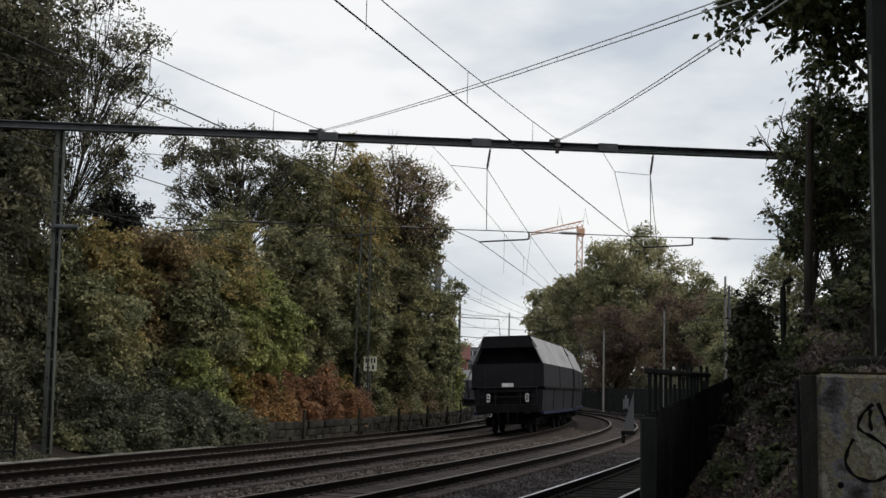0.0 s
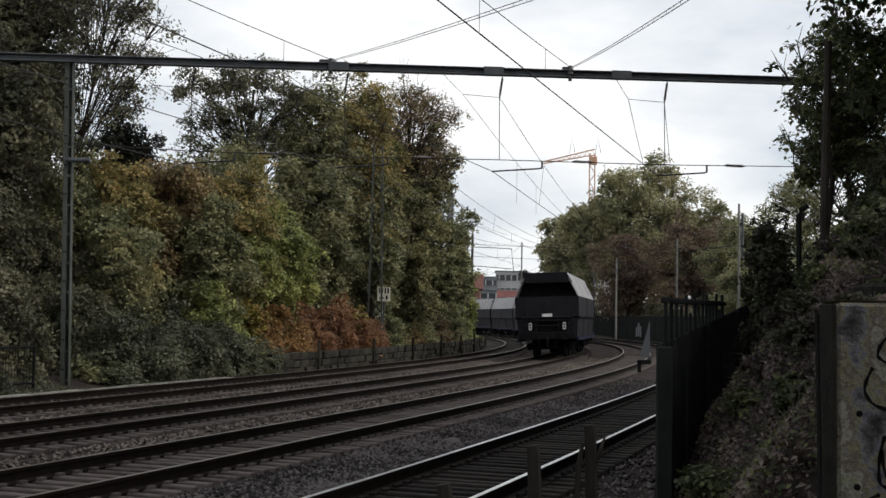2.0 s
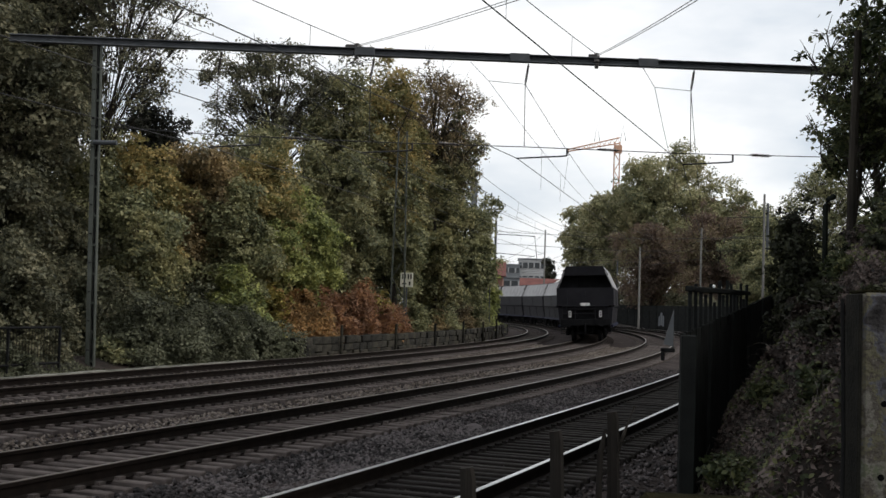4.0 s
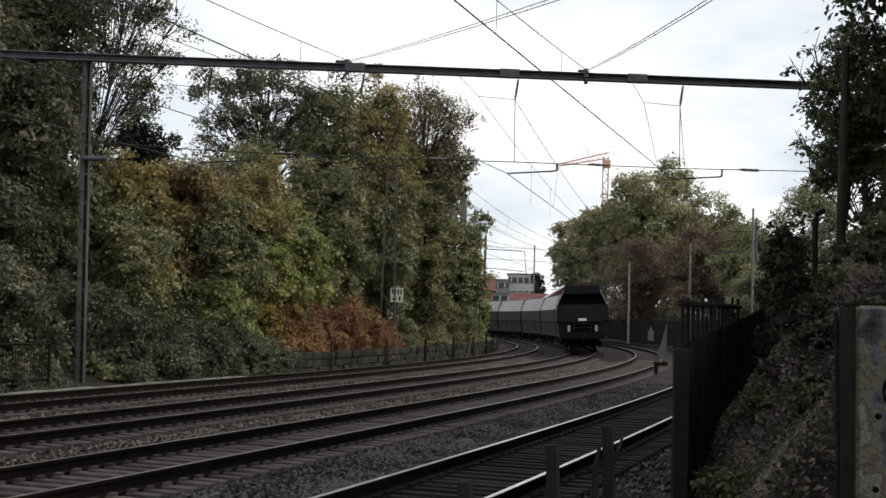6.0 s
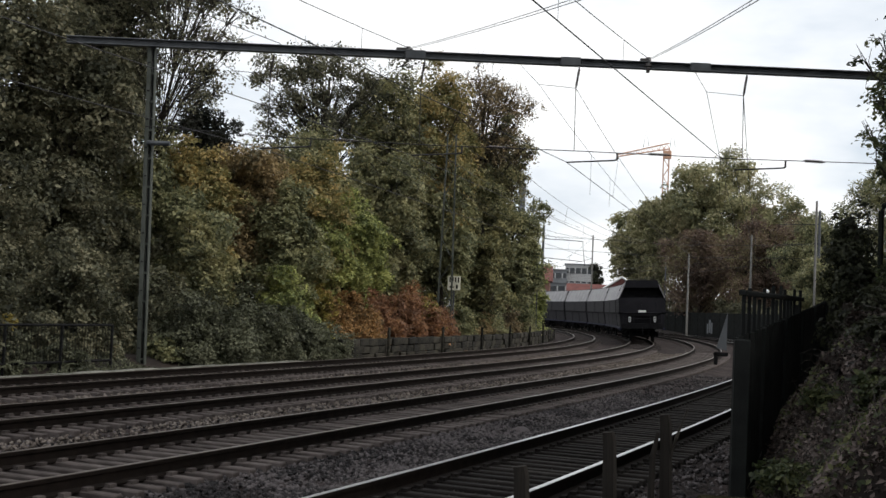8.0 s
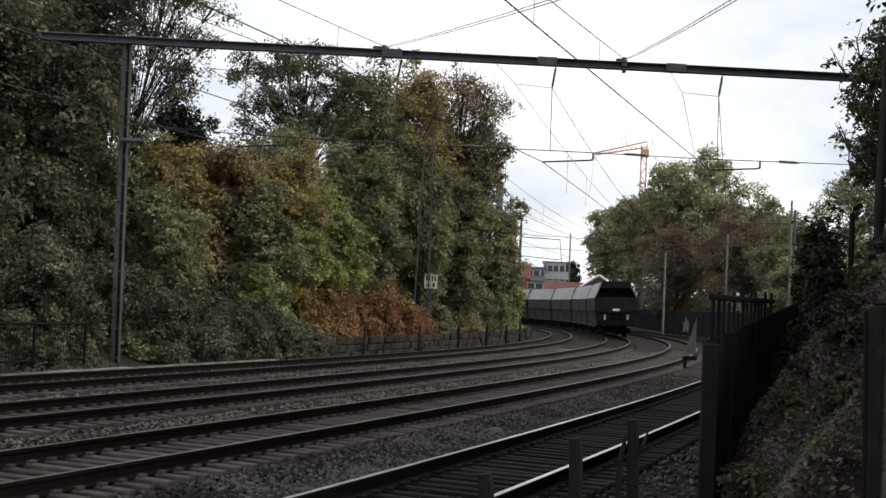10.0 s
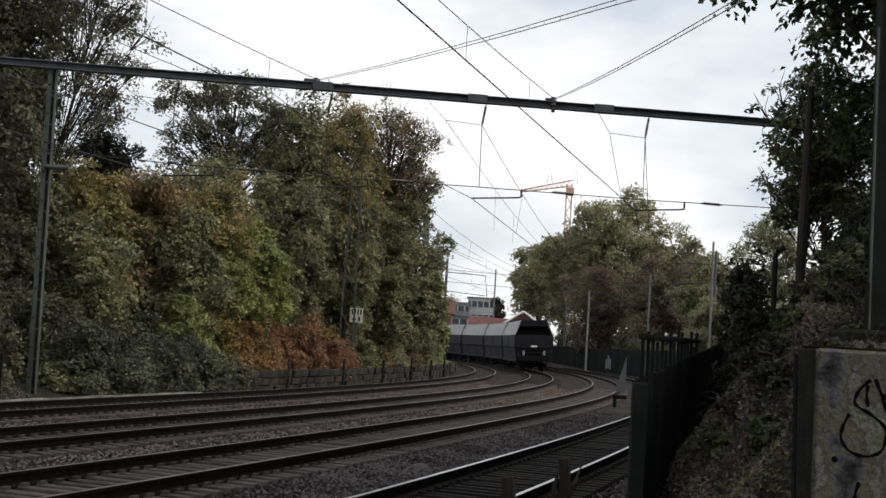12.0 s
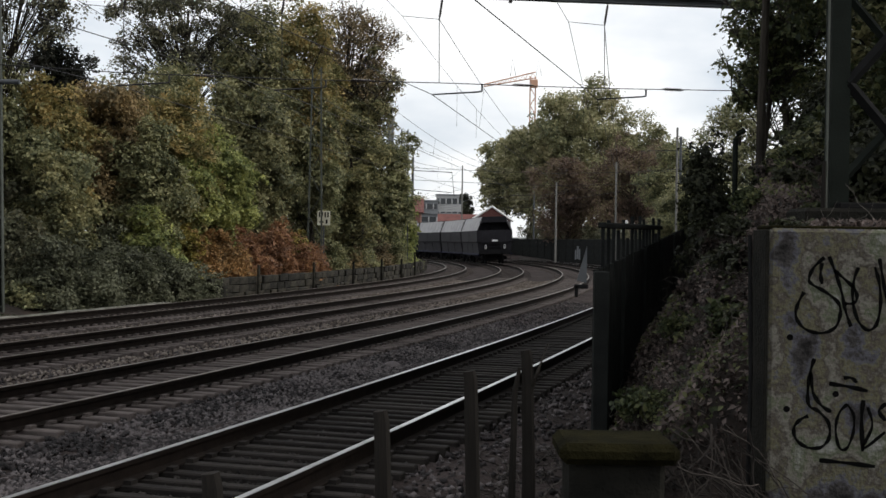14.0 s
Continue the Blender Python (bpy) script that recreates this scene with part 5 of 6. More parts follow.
# ---------------------------------------------------------------- things on the near side
def build_wall():
    ob = thing("concrete_wall", "stained grey concrete wall with black sprayed tags", "wall", (1.84, 6.5, 0.0), 0)
    # Thin dark plate puts the end face's shade into its colour.
    part("wall_end", box_mesh((-0.012, 0.14, 0.93), (0.02, 0.27, 2.0), 0.004), M_DARKSTONE, ob, "dark plate coloured as the shade on the wall end")
    part("wall_slab", box_mesh((1.7, 0.14, 0.93), (3.4, 0.28, 2.02), 0.02), M_CONCRETE, ob)
    part("wall_cap", box_mesh((1.7, 0.15, 1.945), (3.40, 0.26, 0.02), 0.006), M_MOSS, ob, "thin mossy wall edge")

    def stroke(pts, r=0.0105):
        pts = [Vector((a + 0.02, -0.004, b + 0.07)) for a, b in pts]
        out = []
        for i in range(len(pts) - 1):
            p0, p1, p2, p3 = pts[max(i - 1, 0)], pts[i], pts[i + 1], pts[min(i + 2, len(pts) - 1)]
            for k in range(6):
                t = k / 6
                out.append(0.5 * (2 * p1 + (p2 - p0) * t + (2 * p0 - 5 * p1 + 4 * p2 - p3) * t * t + (3 * p1 - p0 - 3 * p2 + p3) * t ** 3))
        out.append(pts[-1])
        bm = bmesh.new()
        rings = []
        for k, c in enumerate(out):
            d = out[min(k + 1, len(out) - 1)] - out[max(k - 1, 0)]
            side = Vector((-d.z, 0, d.x)).normalized() * r * (0.8 + 0.25 * math.sin(k * 0.9))
            rings.append([bm.verts.new((c.x + side.x, y, c.z + side.z)) for y in (0.002, -0.004)] + [bm.verts.new((c.x - side.x, y, c.z - side.z)) for y in (-0.004, 0.002)])
        for a, b in zip(rings[:-1], rings[1:]):
            for m in range(4):
                bm.faces.new((a[m], a[(m + 1) % 4], b[(m + 1) % 4], b[m]))
        bmesh.ops.recalc_face_normals(bm, faces=bm.faces)
        part("sprayed_stroke", bm, M_BLACK, ob)

    # first tag: a looped letter and three joined ones
    stroke([(0.284, 1.709), (0.226, 1.653), (0.200, 1.590), (0.218, 1.558), (0.291, 1.518), (0.363, 1.460), (0.378, 1.396), (0.348, 1.317), (0.265, 1.286), (0.176, 1.313), (0.130, 1.378), (0.140, 1.448), (0.173, 1.514)])
    stroke([(0.271, 1.678), (0.264, 1.621), (0.273, 1.560)])
    stroke([(0.310, 1.715), (0.347, 1.625), (0.383, 1.517), (0.407, 1.411), (0.438, 1.325)])
    stroke([(0.341, 1.638), (0.403, 1.586), (0.457, 1.534), (0.469, 1.483), (0.446, 1.455), (0.401, 1.453)])
    stroke([(0.475, 1.655), (0.451, 1.585), (0.446, 1.474), (0.476, 1.362), (0.533, 1.307), (0.581, 1.341), (0.602, 1.455), (0.591, 1.577), (0.567, 1.660)])
    stroke([(0.592, 1.708), (0.608, 1.618), (0.635, 1.481), (0.662, 1.353)])
    stroke([(0.758, 1.600), (0.696, 1.537), (0.629, 1.497), (0.738, 1.447), (0.867, 1.398), (0.988, 1.319)])
    # second tag below
    stroke([(0.237, 1.143), (0.217, 1.073), (0.203, 0.969), (0.211, 0.882), (0.265, 0.849), (0.321, 0.785), (0.326, 0.702), (0.281, 0.648), (0.204, 0.646), (0.141, 0.692), (0.129, 0.756), (0.162, 0.800), (0.207, 0.822)], 0.011)
    stroke([(0.217, 1.064), (0.234, 0.952), (0.281, 0.881), (0.335, 0.848)], 0.012)
    stroke([(0.425, 0.891), (0.379, 0.838), (0.362, 0.743), (0.386, 0.646), (0.427, 0.646), (0.460, 0.731), (0.462, 0.827), (0.425, 0.891)], 0.009)
    stroke([(0.514, 0.915), (0.506, 0.804), (0.516, 0.628)], 0.013)
    stroke([(0.539, 0.877), (0.566, 0.771), (0.516, 0.644), (0.639, 0.738)], 0.009)
    stroke([(0.641, 0.897), (0.603, 0.856), (0.640, 0.801)], 0.012)
    stroke([(0.321, 1.005), (0.426, 0.990), (0.537, 0.966)], 0.013)
    stroke([(0.401, 1.038), (0.446, 1.038), (0.477, 1.012)], 0.011)
    stroke([(0.273, 0.575), (0.420, 0.563), (0.585, 0.544)], 0.013)
    for c in ((0.099, 1.260), (0.086, 0.859), (0.359, 0.947)):
        bm = bmesh.new()
        add_tube(bm, [(c[0] + 0.02, 0.002, c[1] + 0.07), (c[0] + 0.02, -0.005, c[1] + 0.07)], 0.018, None, 10)
        part("paint_spot", bm, M_BLACK, ob)
    rb = thing("reinforcing_bar", "thin dark rod beside the concrete wall", "rod", (1.765, 6.62, 0.0))
    part("rod", tube([(0, 0, 0.2), (0.01, 0, 1.1), (0, 0.02, 1.9)], 0.012), M_DARKSTEEL, rb)


build_wall()


def fence_line(y, d=2.80):
    s = float(np.interp(y, _y, _s))
    h = heading(s)
    x = float(np.interp(s, _s, _x)) + (TRACK_OFF[1] + d) / math.cos(h)
    return x


def build_fence():
    ob = thing("board_fence", "black-green board fence along the foot of the bank", "fence")
    ys = np.arange(10.12, 26.0, 0.16)
    for i, (a, b) in enumerate(zip(ys[:-1], ys[1:])):
        p, q = Vector((fence_line(a), a, 0)), Vector((fence_line(b), b, 0))
        top = 1.63 + 0.062 * (a - 10.4) + 0.006 * math.sin(i * 2.3)
        m = Matrix.Translation((p + q) / 2) @ pose(0, 0, 0, 0, 0, math.degrees(math.atan2(q.y - p.y, q.x - p.x)))
        part("board", box_mesh((0, 0, (top - 0.6) / 2), ((q - p).length - 0.008, 0.03, top + 0.6), 0.004, m), M_FENCE, ob)
    for i, y in enumerate(np.arange(10.0, 26.1, 1.6)):
        x = fence_line(y)
        wide = 0.13 if i == 0 else 0.05
        part("fence_post", box_mesh((x + (0.09 if i == 0 else 0.01), y - 0.05 + (0.12 if i == 0 else 0), 0.55 + 0.05 * i), (wide, wide, 2.1 + 0.10 * i), 0.01), M_FENCE, ob)
    for a, b in zip(np.arange(10.45, 14.5, 0.55), np.arange(11.0, 15.0, 0.55)):
        p, q = Vector((fence_line(a), a, 2.0 + 0.012 * (a - 10))), Vector((fence_line(b), b, 2.0 + 0.012 * (b - 10)))
        m = Matrix.Translation((p + q) / 2) @ pose(0, 0, 0, 0, 0, math.degrees(math.atan2(q.y - p.y, q.x - p.x)))
        part("top_rail", box_mesh((0, 0, 0), ((q - p).length + 0.02, 0.07, 0.05), 0.008, m), M_FENCE, ob)
    rng = random.Random(21)
    for i, y in enumerate(np.arange(10.5, 15.0, 0.30)):
        x = fence_line(y)
        h = 0.48 + rng.uniform(-0.02, 0.03)
        part("picket", box_mesh((x, y, 1.74 + 0.02 * (y - 10)), (0.03, 0.035 + 0.03 * rng.random(), h), 0.004, Matrix.Rotation(rng.uniform(-0.01, 0.01), 4, "X")), M_FENCE, ob)
    # latch and pale edge plate on the end post
    x = fence_line(10.0)
    bm = bmesh.new()
    add_box(bm, (x - 0.10, 9.95, 1.47), (0.12, 0.03, 0.035), None, 0.006)
    add_box(bm, (x - 0.14, 9.95, 1.43), (0.03, 0.03, 0.10), None, 0.006)
    part("latch", bm, M_DARKSTEEL, ob)
    bm = bmesh.new()
    v = [bm.verts.new(p) for p in ((x - 0.05, 9.97, 1.82), (x - 0.05, 9.97, 1.50), (x - 0.14, 9.93, 1.52))]
    w = [bm.verts.new(p.co + Vector((0, 0.015, 0))) for p in v]
    bm.faces.new(v)
    bm.faces.new(w[::-1])
    for i in range(3):
        bm.faces.new((v[i], v[(i + 1) % 3], w[(i + 1) % 3], w[i]))
    bmesh.ops.recalc_face_normals(bm, faces=bm.faces)
    part("edge_plate", bm, M_GALV, ob, "pale bent sheet-metal edge")
    # Two white balls added on the rail in place of distant lights.
    for k, y in enumerate((11.9, 12.35)):
        bm = bmesh.new()
        bmesh.ops.create_uvsphere(bm, u_segments=10, v_segments=6, radius=0.02, matrix=pose(fence_line(y), y, 2.065))
        part("rail_cap", bm, M_WHITE, ob, "small white ball standing for a distant light")


build_fence()


def build_near_mast():
    ob = thing("lattice_mast", "heavy green-grey lattice steel mast on the bank", "mast", (3.42, 10.0, gz(3.42, 10.0) - 0.1))
    h = 9.0
    for x, w in ((-0.01, 0.16), (1.05, 0.18)):
        bm = bmesh.new()
        outline = [(-w / 2, -0.02), (w / 2, -0.02), (w / 2, 0.15), (w / 2 - 0.035, 0.15), (w / 2 - 0.035, 0.02), (-w / 2 + 0.035, 0.02), (-w / 2 + 0.035, 0.15), (-w / 2, 0.15)]
        lo = [bm.verts.new((x + u, v, 0)) for u, v in outline]
        hi = [bm.verts.new((x + u, v, h)) for u, v in outline]
        for i in range(8):
            bm.faces.new((lo[i], lo[(i + 1) % 8], hi[(i + 1) % 8], hi[i]))
        bmesh.ops.recalc_face_normals(bm, faces=bm.faces)
        part("leg", bm, M_GREENSTEEL, ob)
    z0 = ob.location.z
    for i in range(-1, 6):
        z = 3.25 - z0 + i * 1.06
        left, right = (z, z + 1.06) if i % 2 == 0 else (z + 1.06, z)
        part("diagonal", tube([(0.06, 0.0, max(left, 0.1)), (0.98, 0.0, max(right, 0.1))], 0.05, None, 4), M_DARKSTEEL, ob)
        part("back_diagonal", tube([(0.06, 0.62, max(right, 0.1) + 0.06), (0.98, 0.62, max(left, 0.1) + 0.06)], 0.042, None, 4), M_GREENSTEEL, ob)
    part("base_beam", box_mesh((0.75, -0.06, 2.12 - z0), (1.6, 0.18, 0.20), 0.01), M_DARKSTEEL, ob, "black horizontal base beam")
    part("earth_strip", tube([(-0.125, -0.02, 0), (-0.12, -0.02, 3.0)], 0.012, None, 5), M_MAST, ob, "pale thin earthing strip")
    part("footing", box_mesh((0.6, 0.1, 0.1), (1.9, 0.6, 0.5), 0.03), M_DARKSTONE, ob, "dark concrete footing")


build_near_mast()

bp = thing("bent_pole", "short dark pole with a bent top on the bank", "pole", at_ground(4.27, 17.0))
ph = 3.45 - gz(4.27, 17.0)
part("pole", tube([(0, 0, 0), (0, 0, ph), (0.03, 0, ph + 0.08), (0.13, 0, ph + 0.14)], 0.04, None, 8), M_GREENSTEEL, bp)
bp = thing("dark_trunk", "straight dark slender tree trunk on the bank", "trunk", at_ground(4.64, 17.0))
part("trunk", tube([(0, 0, -0.1), (0.0, 0, 1.6), (0.06, 0, 3.8)], 0.075, 0.055, 8), M_BARK, bp)
bp = thing("thin_stake", "thin brownish wooden stake at the foot of the mast", "stake", at_ground(3.24, 9.9))
part("stake", tube([(0, 0, 0), (0.01, 0, 2.62 - gz(3.24, 9.9))], 0.022, 0.018, 6), M_POSTWOOD, bp)


def build_posts():
    for i, (x, y, top, r) in enumerate([(-0.95, 5.05, 0.82, 0.055), (-0.27, 6.0, 0.96, 0.05), (0.21, 7.0, 1.06, 0.05), (0.62, 8.0, 1.10, 0.05)]):
        ob = thing("fence_post", "old weathered wooden fence post beside the near track", "fence post", (x, y, gz(x, y)), group="old fence posts")
        h = top - gz(x, y)
        part("post", tube([(0.01, 0, -0.2), (0, 0.01, h * 0.5), (-0.02, 0, h - 0.06), (-0.03, 0, h)], r, r * 0.75, 7), M_POSTWOOD, ob)
        if i == 3:
            part("branch", tube([(0.0, 0, h - 0.35), (0.05, -0.05, h - 0.15), (0.12, -0.05, h + 0.05)], 0.02, 0.008, 5), M_BARK, ob)
            part("split_stake", tube([(-0.12, -0.02, -0.1), (-0.10, -0.02, h - 0.28), (-0.07, -0.02, h - 0.12)], 0.03, 0.012, 5), M_POSTWOOD, ob)


build_posts()
blk = thing("mossy_block", "low dark concrete block with a mossy top", "concrete block", (0.94, 6.0, 0.0))
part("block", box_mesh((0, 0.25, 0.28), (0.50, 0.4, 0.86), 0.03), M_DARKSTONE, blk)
part("moss_cushion", box_mesh((0, 0.2, 0.755), (0.62, 0.50, 0.11), 0.035), M_MOSS, blk, "green moss cushion")
lit = thing("paper_scrap", "crumpled white scrap of paper lying on the bank", "litter", (1.74, 8.5, gz(1.74, 8.5) + 0.06))
bm = bmesh.new()
bmesh.ops.create_icosphere(bm, subdivisions=2, radius=0.04)
for v in bm.verts:
    v.co *= 0.7 + 0.6 * noise.noise(v.co * 40)
part("crumple", bm, M_WHITE, lit)
boul = thing("boulder", "pale stone lying between the tracks", "stone", (*line_at(15.5, 1.9)[:2], -0.3))
bm = bmesh.new()
bmesh.ops.create_icosphere(bm, subdivisions=2, radius=0.16, matrix=Matrix.Diagonal((1.3, 0.9, 0.7, 1)))
for v in bm.verts:
    v.co *= 0.85 + 0.4 * noise.noise(v.co * 6)
part("stone", bm, M_STONE, boul)


# ---------------------------------------------------------------- inside edge of the curve
def build_railing():
    ob = thing("railing", "low dark rusty mesh railing in front of the bushes", "railing")
    a, b = Vector((-15.5, 16.0, 0)), Vector((-11.80, 28.6, 0))
    n = 7
    for i in range(n + 1):
        p = a.lerp(b, i / n)
        part("post", box_mesh((p.x, p.y, 0.27), (0.06, 0.06, 1.3), 0.006), M_DARKSTEEL, ob)
    for z in (0.90, 0.0):
        part("rail", tube([a + Vector((0, 0, z)), b + Vector((0, 0, z))], 0.035, None, 6), M_DARKSTEEL, ob)
    L = (b - a).length
    for i in range(int(L / 0.11)):
        p = a.lerp(b, i * 0.11 / L)
        part("bar", tube([p + Vector((0, 0, 0.0)), p + Vector((0, 0, 0.88))], 0.007, None, 3), M_DARKSTEEL, ob)


build_railing()


def build_low_wall():
    ob = thing("low_wall", "low dark stone retaining wall along the outer track", "wall")
    ob["kind"] = "structure"
    rng = random.Random(5)
    stone = bmesh.new()
    add_box(stone, (0, 0, 0), (0.74, 0.3, 0.27), None, 0.02)
    me = bpy.data.meshes.new("wall_stone")
    stone.to_mesh(me)
    stone.free()
    me.materials.append(M_LOWWALL)
    for r in range(3):
        s = 32.6 + 0.36 * (r % 2)
        while s < 84:
            L = rng.uniform(0.55, 1.25)
            p = line_at(s + 0.38 * L, TRACK_OFF[4] - 2.35 + rng.uniform(-0.05, 0.05))
            st = new("wall_stone", me)
            st.parent = ob
            st.matrix_basis = pose(p.x, p.y, -0.22 + 0.275 * r + rng.uniform(-0.015, 0.015), rng.uniform(-3, 3), rng.uniform(-1.5, 1.5), 90 - math.degrees(heading(s)) + rng.uniform(-2, 2)) @ Matrix.Diagonal((L, rng.uniform(0.9, 1.15), rng.uniform(0.9, 1.05), 1))
            s += 0.765 * L
    for i in range(6):
        s = 36.6 + i * 6.4
        p = line_at(s, TRACK_OFF[4] - 2.12)
        pt = thing("marker_post", "short dark post beside the low stone wall", "post", (p.x, p.y, -0.3), group="posts along the low wall")
        part("post", tube([(0, 0, 0), (0.0, 0, 1.18 + 0.1 * math.sin(i * 3))], 0.07, 0.06, 6), M_LOWWALL, pt)


build_low_wall()


def build_trough():
    ob = thing("cable_trough", "pale concrete cable trough along the outer track", "cable trough")
    me = box_mesh((0, 0, 0), (0.98, 0.30, 0.10), 0.012)
    lid = bpy.data.meshes.new("trough_lid")
    me.to_mesh(lid)
    me.free()
    lid.materials.append(M_TROUGH)
    rng = random.Random(4)
    for i in range(40):
        s = -10 + i
        q = line_at(s, TRACK_OFF[4] - 2.2)
        o = new("trough_lid", lid)
        o.parent = ob
        o.matrix_basis = pose(q.x, q.y, gz(q.x, q.y) + 0.08 + rng.uniform(-0.01, 0.01), 0, rng.uniform(-1, 1), 90 - math.degrees(heading(s)) + rng.uniform(-0.6, 0.6))


M_TROUGH = material("mossy_concrete_lid", [(0.095, 0.095, 0.078), (0.20, 0.195, 0.168)], scale=3, rough=0.95, obj_random=0.4, bump=0.3)
build_trough()


def lattice_mast(name, label, base, h, w0, w1, mat=None, braces=10):
    mat = mat or M_MAST
    ob = thing(name, label, "mast", base)
    for sx in (-1, 1):
        part("leg", tube([(sx * w0 / 2, 0, 0), (sx * w1 / 2, 0, h)], 0.055, 0.05, 4), mat, ob)
    for i in range(braces):
        u, v = i / braces, (i + 1) / braces
        wa, wb = (w0 + (w1 - w0) * u) / 2, (w0 + (w1 - w0) * v) / 2
        sg = 1 if i % 2 else -1
        part("brace", tube([(-sg * wa, 0, h * u), (sg * wb, 0, h * v)], 0.018, None, 4), mat, ob)
    return ob


lattice_mast("lattice_mast", "slim green-grey lattice mast standing among the bushes", (-5.96, 53.2, 0.0), 9.8, 0.68, 0.39)
lattice_mast("lattice_mast", "slim grey lattice mast at the far end of the hedge", (-2.69, 76.0, 0.0), 9.2, 0.6, 0.42, M_GALV)
chim = thing("chimney", "distant square grey chimney above the trees", "chimney", (-6.2, 130, 0))
part("shaft", box_mesh((0, 0, 7.9), (0.7, 0.7, 15.8), 0.03), M_WALLGREY, chim)
part("rim", box_mesh((0, 0, 15.7), (0.8, 0.8, 0.25), 0.03), M_WALLGREY, chim)

sg = thing("track_sign", "cream rectangular track sign with dark bars on a post", "sign", (-5.60, 53.6, 0.0))
part("post", tube([(0, 0.06, -0.2), (0, 0.06, 3.1)], 0.038, None, 6), M_GALV, sg)
pl = part("plate", box_mesh((0, 0, 2.86), (0.60, 0.03, 0.66), 0.006), M_CREAM, sg)
for x, z, w, h in ((-0.19, 3.02, 0.06, 0.24), (-0.06, 3.05, 0.06, 0.2), (0.07, 3.02, 0.06, 0.24), (0.2, 3.02, 0.06, 0.24), (-0.1, 2.68, 0.2, 0.06), (0.14, 2.70, 0.08, 0.18)):
    part("dark_bar", box_mesh((x, -0.02, z), (w, 0.01, h)), M_BLACK, pl)

for x, y, h, r in ((10.79, 112.0, 8.02, 0.12), (14.66, 99.0, 9.1, 0.12), (12.03, 60.0, 8.14, 0.085), (2.0, 135.0, 11.0, 0.12)):
    ob = thing("line_pole", "slim grey concrete pole beside the line", "pole", (x, y, gz(x, y) - 0.2), group="line poles")
    part("shaft", tube([(0, 0, 0), (0, 0, h - gz(x, y))], r * 0.9, r * 0.65, 8), M_POLE, ob)

# second support beyond the portal: masts with arms over the far tracks
for s, off, sgn in ((82, 8.6, -1), (82, -11.2, 1), (132, -11.0, 1), (132, 8.4, -1)):
    p = line_at(s, off)
    ob = thing("catenary_mast", "slim grey catenary mast with a wire arm", "mast", (p.x, p.y, gz(p.x, p.y) - 0.2), group="catenary masts")
    part("shaft", tube([(0, 0, 0), (0, 0, 8.6)], 0.12, 0.09, 6), M_GALV, ob)
    part("arm", tube([(0, 0, 7.6), (sgn * 2.9, 0, 7.5), (sgn * 3.1, 0, 5.7)], 0.03, None, 5), M_WIRE, ob)
    part("tie", tube([(0, 0, 6.2), (sgn * 2.9, 0, 6.0)], 0.025, None, 5), M_WIRE, ob)
bw = thing("cross_span", "far cross-span wires over the tracks", "wire")
for z in (7.0, 6.1):
    part("span_wire", tube([line_at(82, -11.2, z + 0.3), line_at(82, -1.5, z), line_at(82, 8.6, z + 0.3)], 0.014, None, 4), M_WIRE, bw)


# ---------------------------------------------------------------- distance
def build_block(name, label, at, size, storeys, bays, wall, rz=0, category="building"):
    ob = thing(name, label, category, at, rz)
    w, d, h = size
    part("wall", box_mesh((0, d / 2, h / 2), size, 0.05), wall, ob)
    part("roof", box_mesh((0, d / 2, h + 0.15), (w + 0.6, d + 0.6, 0.3), 0.05), M_WALLGREY, ob)
    fh = h / storeys
    for i in range(storeys):
        part("window_band", box_mesh((0, -0.03, (i + 0.55) * fh), (w * 0.94, 0.12, fh * 0.42), 0.0), M_GLASSDARK, ob)
        for j in range(bays):
            part("window_frame", box_mesh((-w * 0.47 + (j + 0.5) * w * 0.94 / bays, -0.11, (i + 0.55) * fh), (0.35, 0.08, fh * 0.42)), M_WALLWHITE, ob)
    return ob


build_block("apartment_building", "distant pale apartment block with window bands", (2.0, 330, 0), (9.0, 12, 15.2), 4, 5, M_WALLWHITE)
build_block("apartment_building", "distant lower grey apartment block", (-6.2, 322, 0), (8.5, 12, 13.2), 4, 4, M_WALLGREY)
build_block("apartment_building", "distant grey building with a flat roof", (-3.0, 290, 0), (13.0, 12, 8.8), 3, 6, M_WALLGREY)


def build_house(name, label, at, w, d, eaves, ridge, wall, roof, rz=0):
    ob = thing(name, label, "house", at, rz)
    part("wall", box_mesh((0, d / 2, eaves / 2), (w, d, eaves), 0.02), wall, ob)
    bm = bmesh.new()
    o = 0.4
    a = [bm.verts.new(p) for p in ((-w / 2 - o, -o, eaves), (w / 2 + o, -o, eaves), (w / 2 + o, d / 2, ridge), (-w / 2 - o, d / 2, ridge), (-w / 2 - o, d + o, eaves), (w / 2 + o, d + o, eaves))]
    for f in ((0, 1, 2, 3), (3, 2, 5, 4), (0, 3, 4), (1, 5, 2), (0, 4, 5, 1)):
        bm.faces.new([a[i] for i in f])
    bmesh.ops.recalc_face_normals(bm, faces=bm.faces)
    part("roof", bm, roof, ob)
    for j in range(3):
        wd = part("window", box_mesh((-w * 0.33 + j * w * 0.33, -0.03, eaves * 0.66), (w * 0.14, 0.1, eaves * 0.26)), M_WALLWHITE, ob)
        part("pane", box_mesh((-w * 0.33 + j * w * 0.33, -0.09, eaves * 0.66), (w * 0.11, 0.06, eaves * 0.21)), M_GLASSDARK, wd)
    return ob


build_house("house", "distant house with a red tiled roof", (3.6, 205, 0), 9.0, 8, 4.4, 6.9, M_WALLGREY, M_REDROOF)
build_house("house", "red house with a tiled roof behind the hedge", (-5.9, 172, 0), 4.6, 8, 6.2, 8.6, M_BRICK, M_REDROOF)
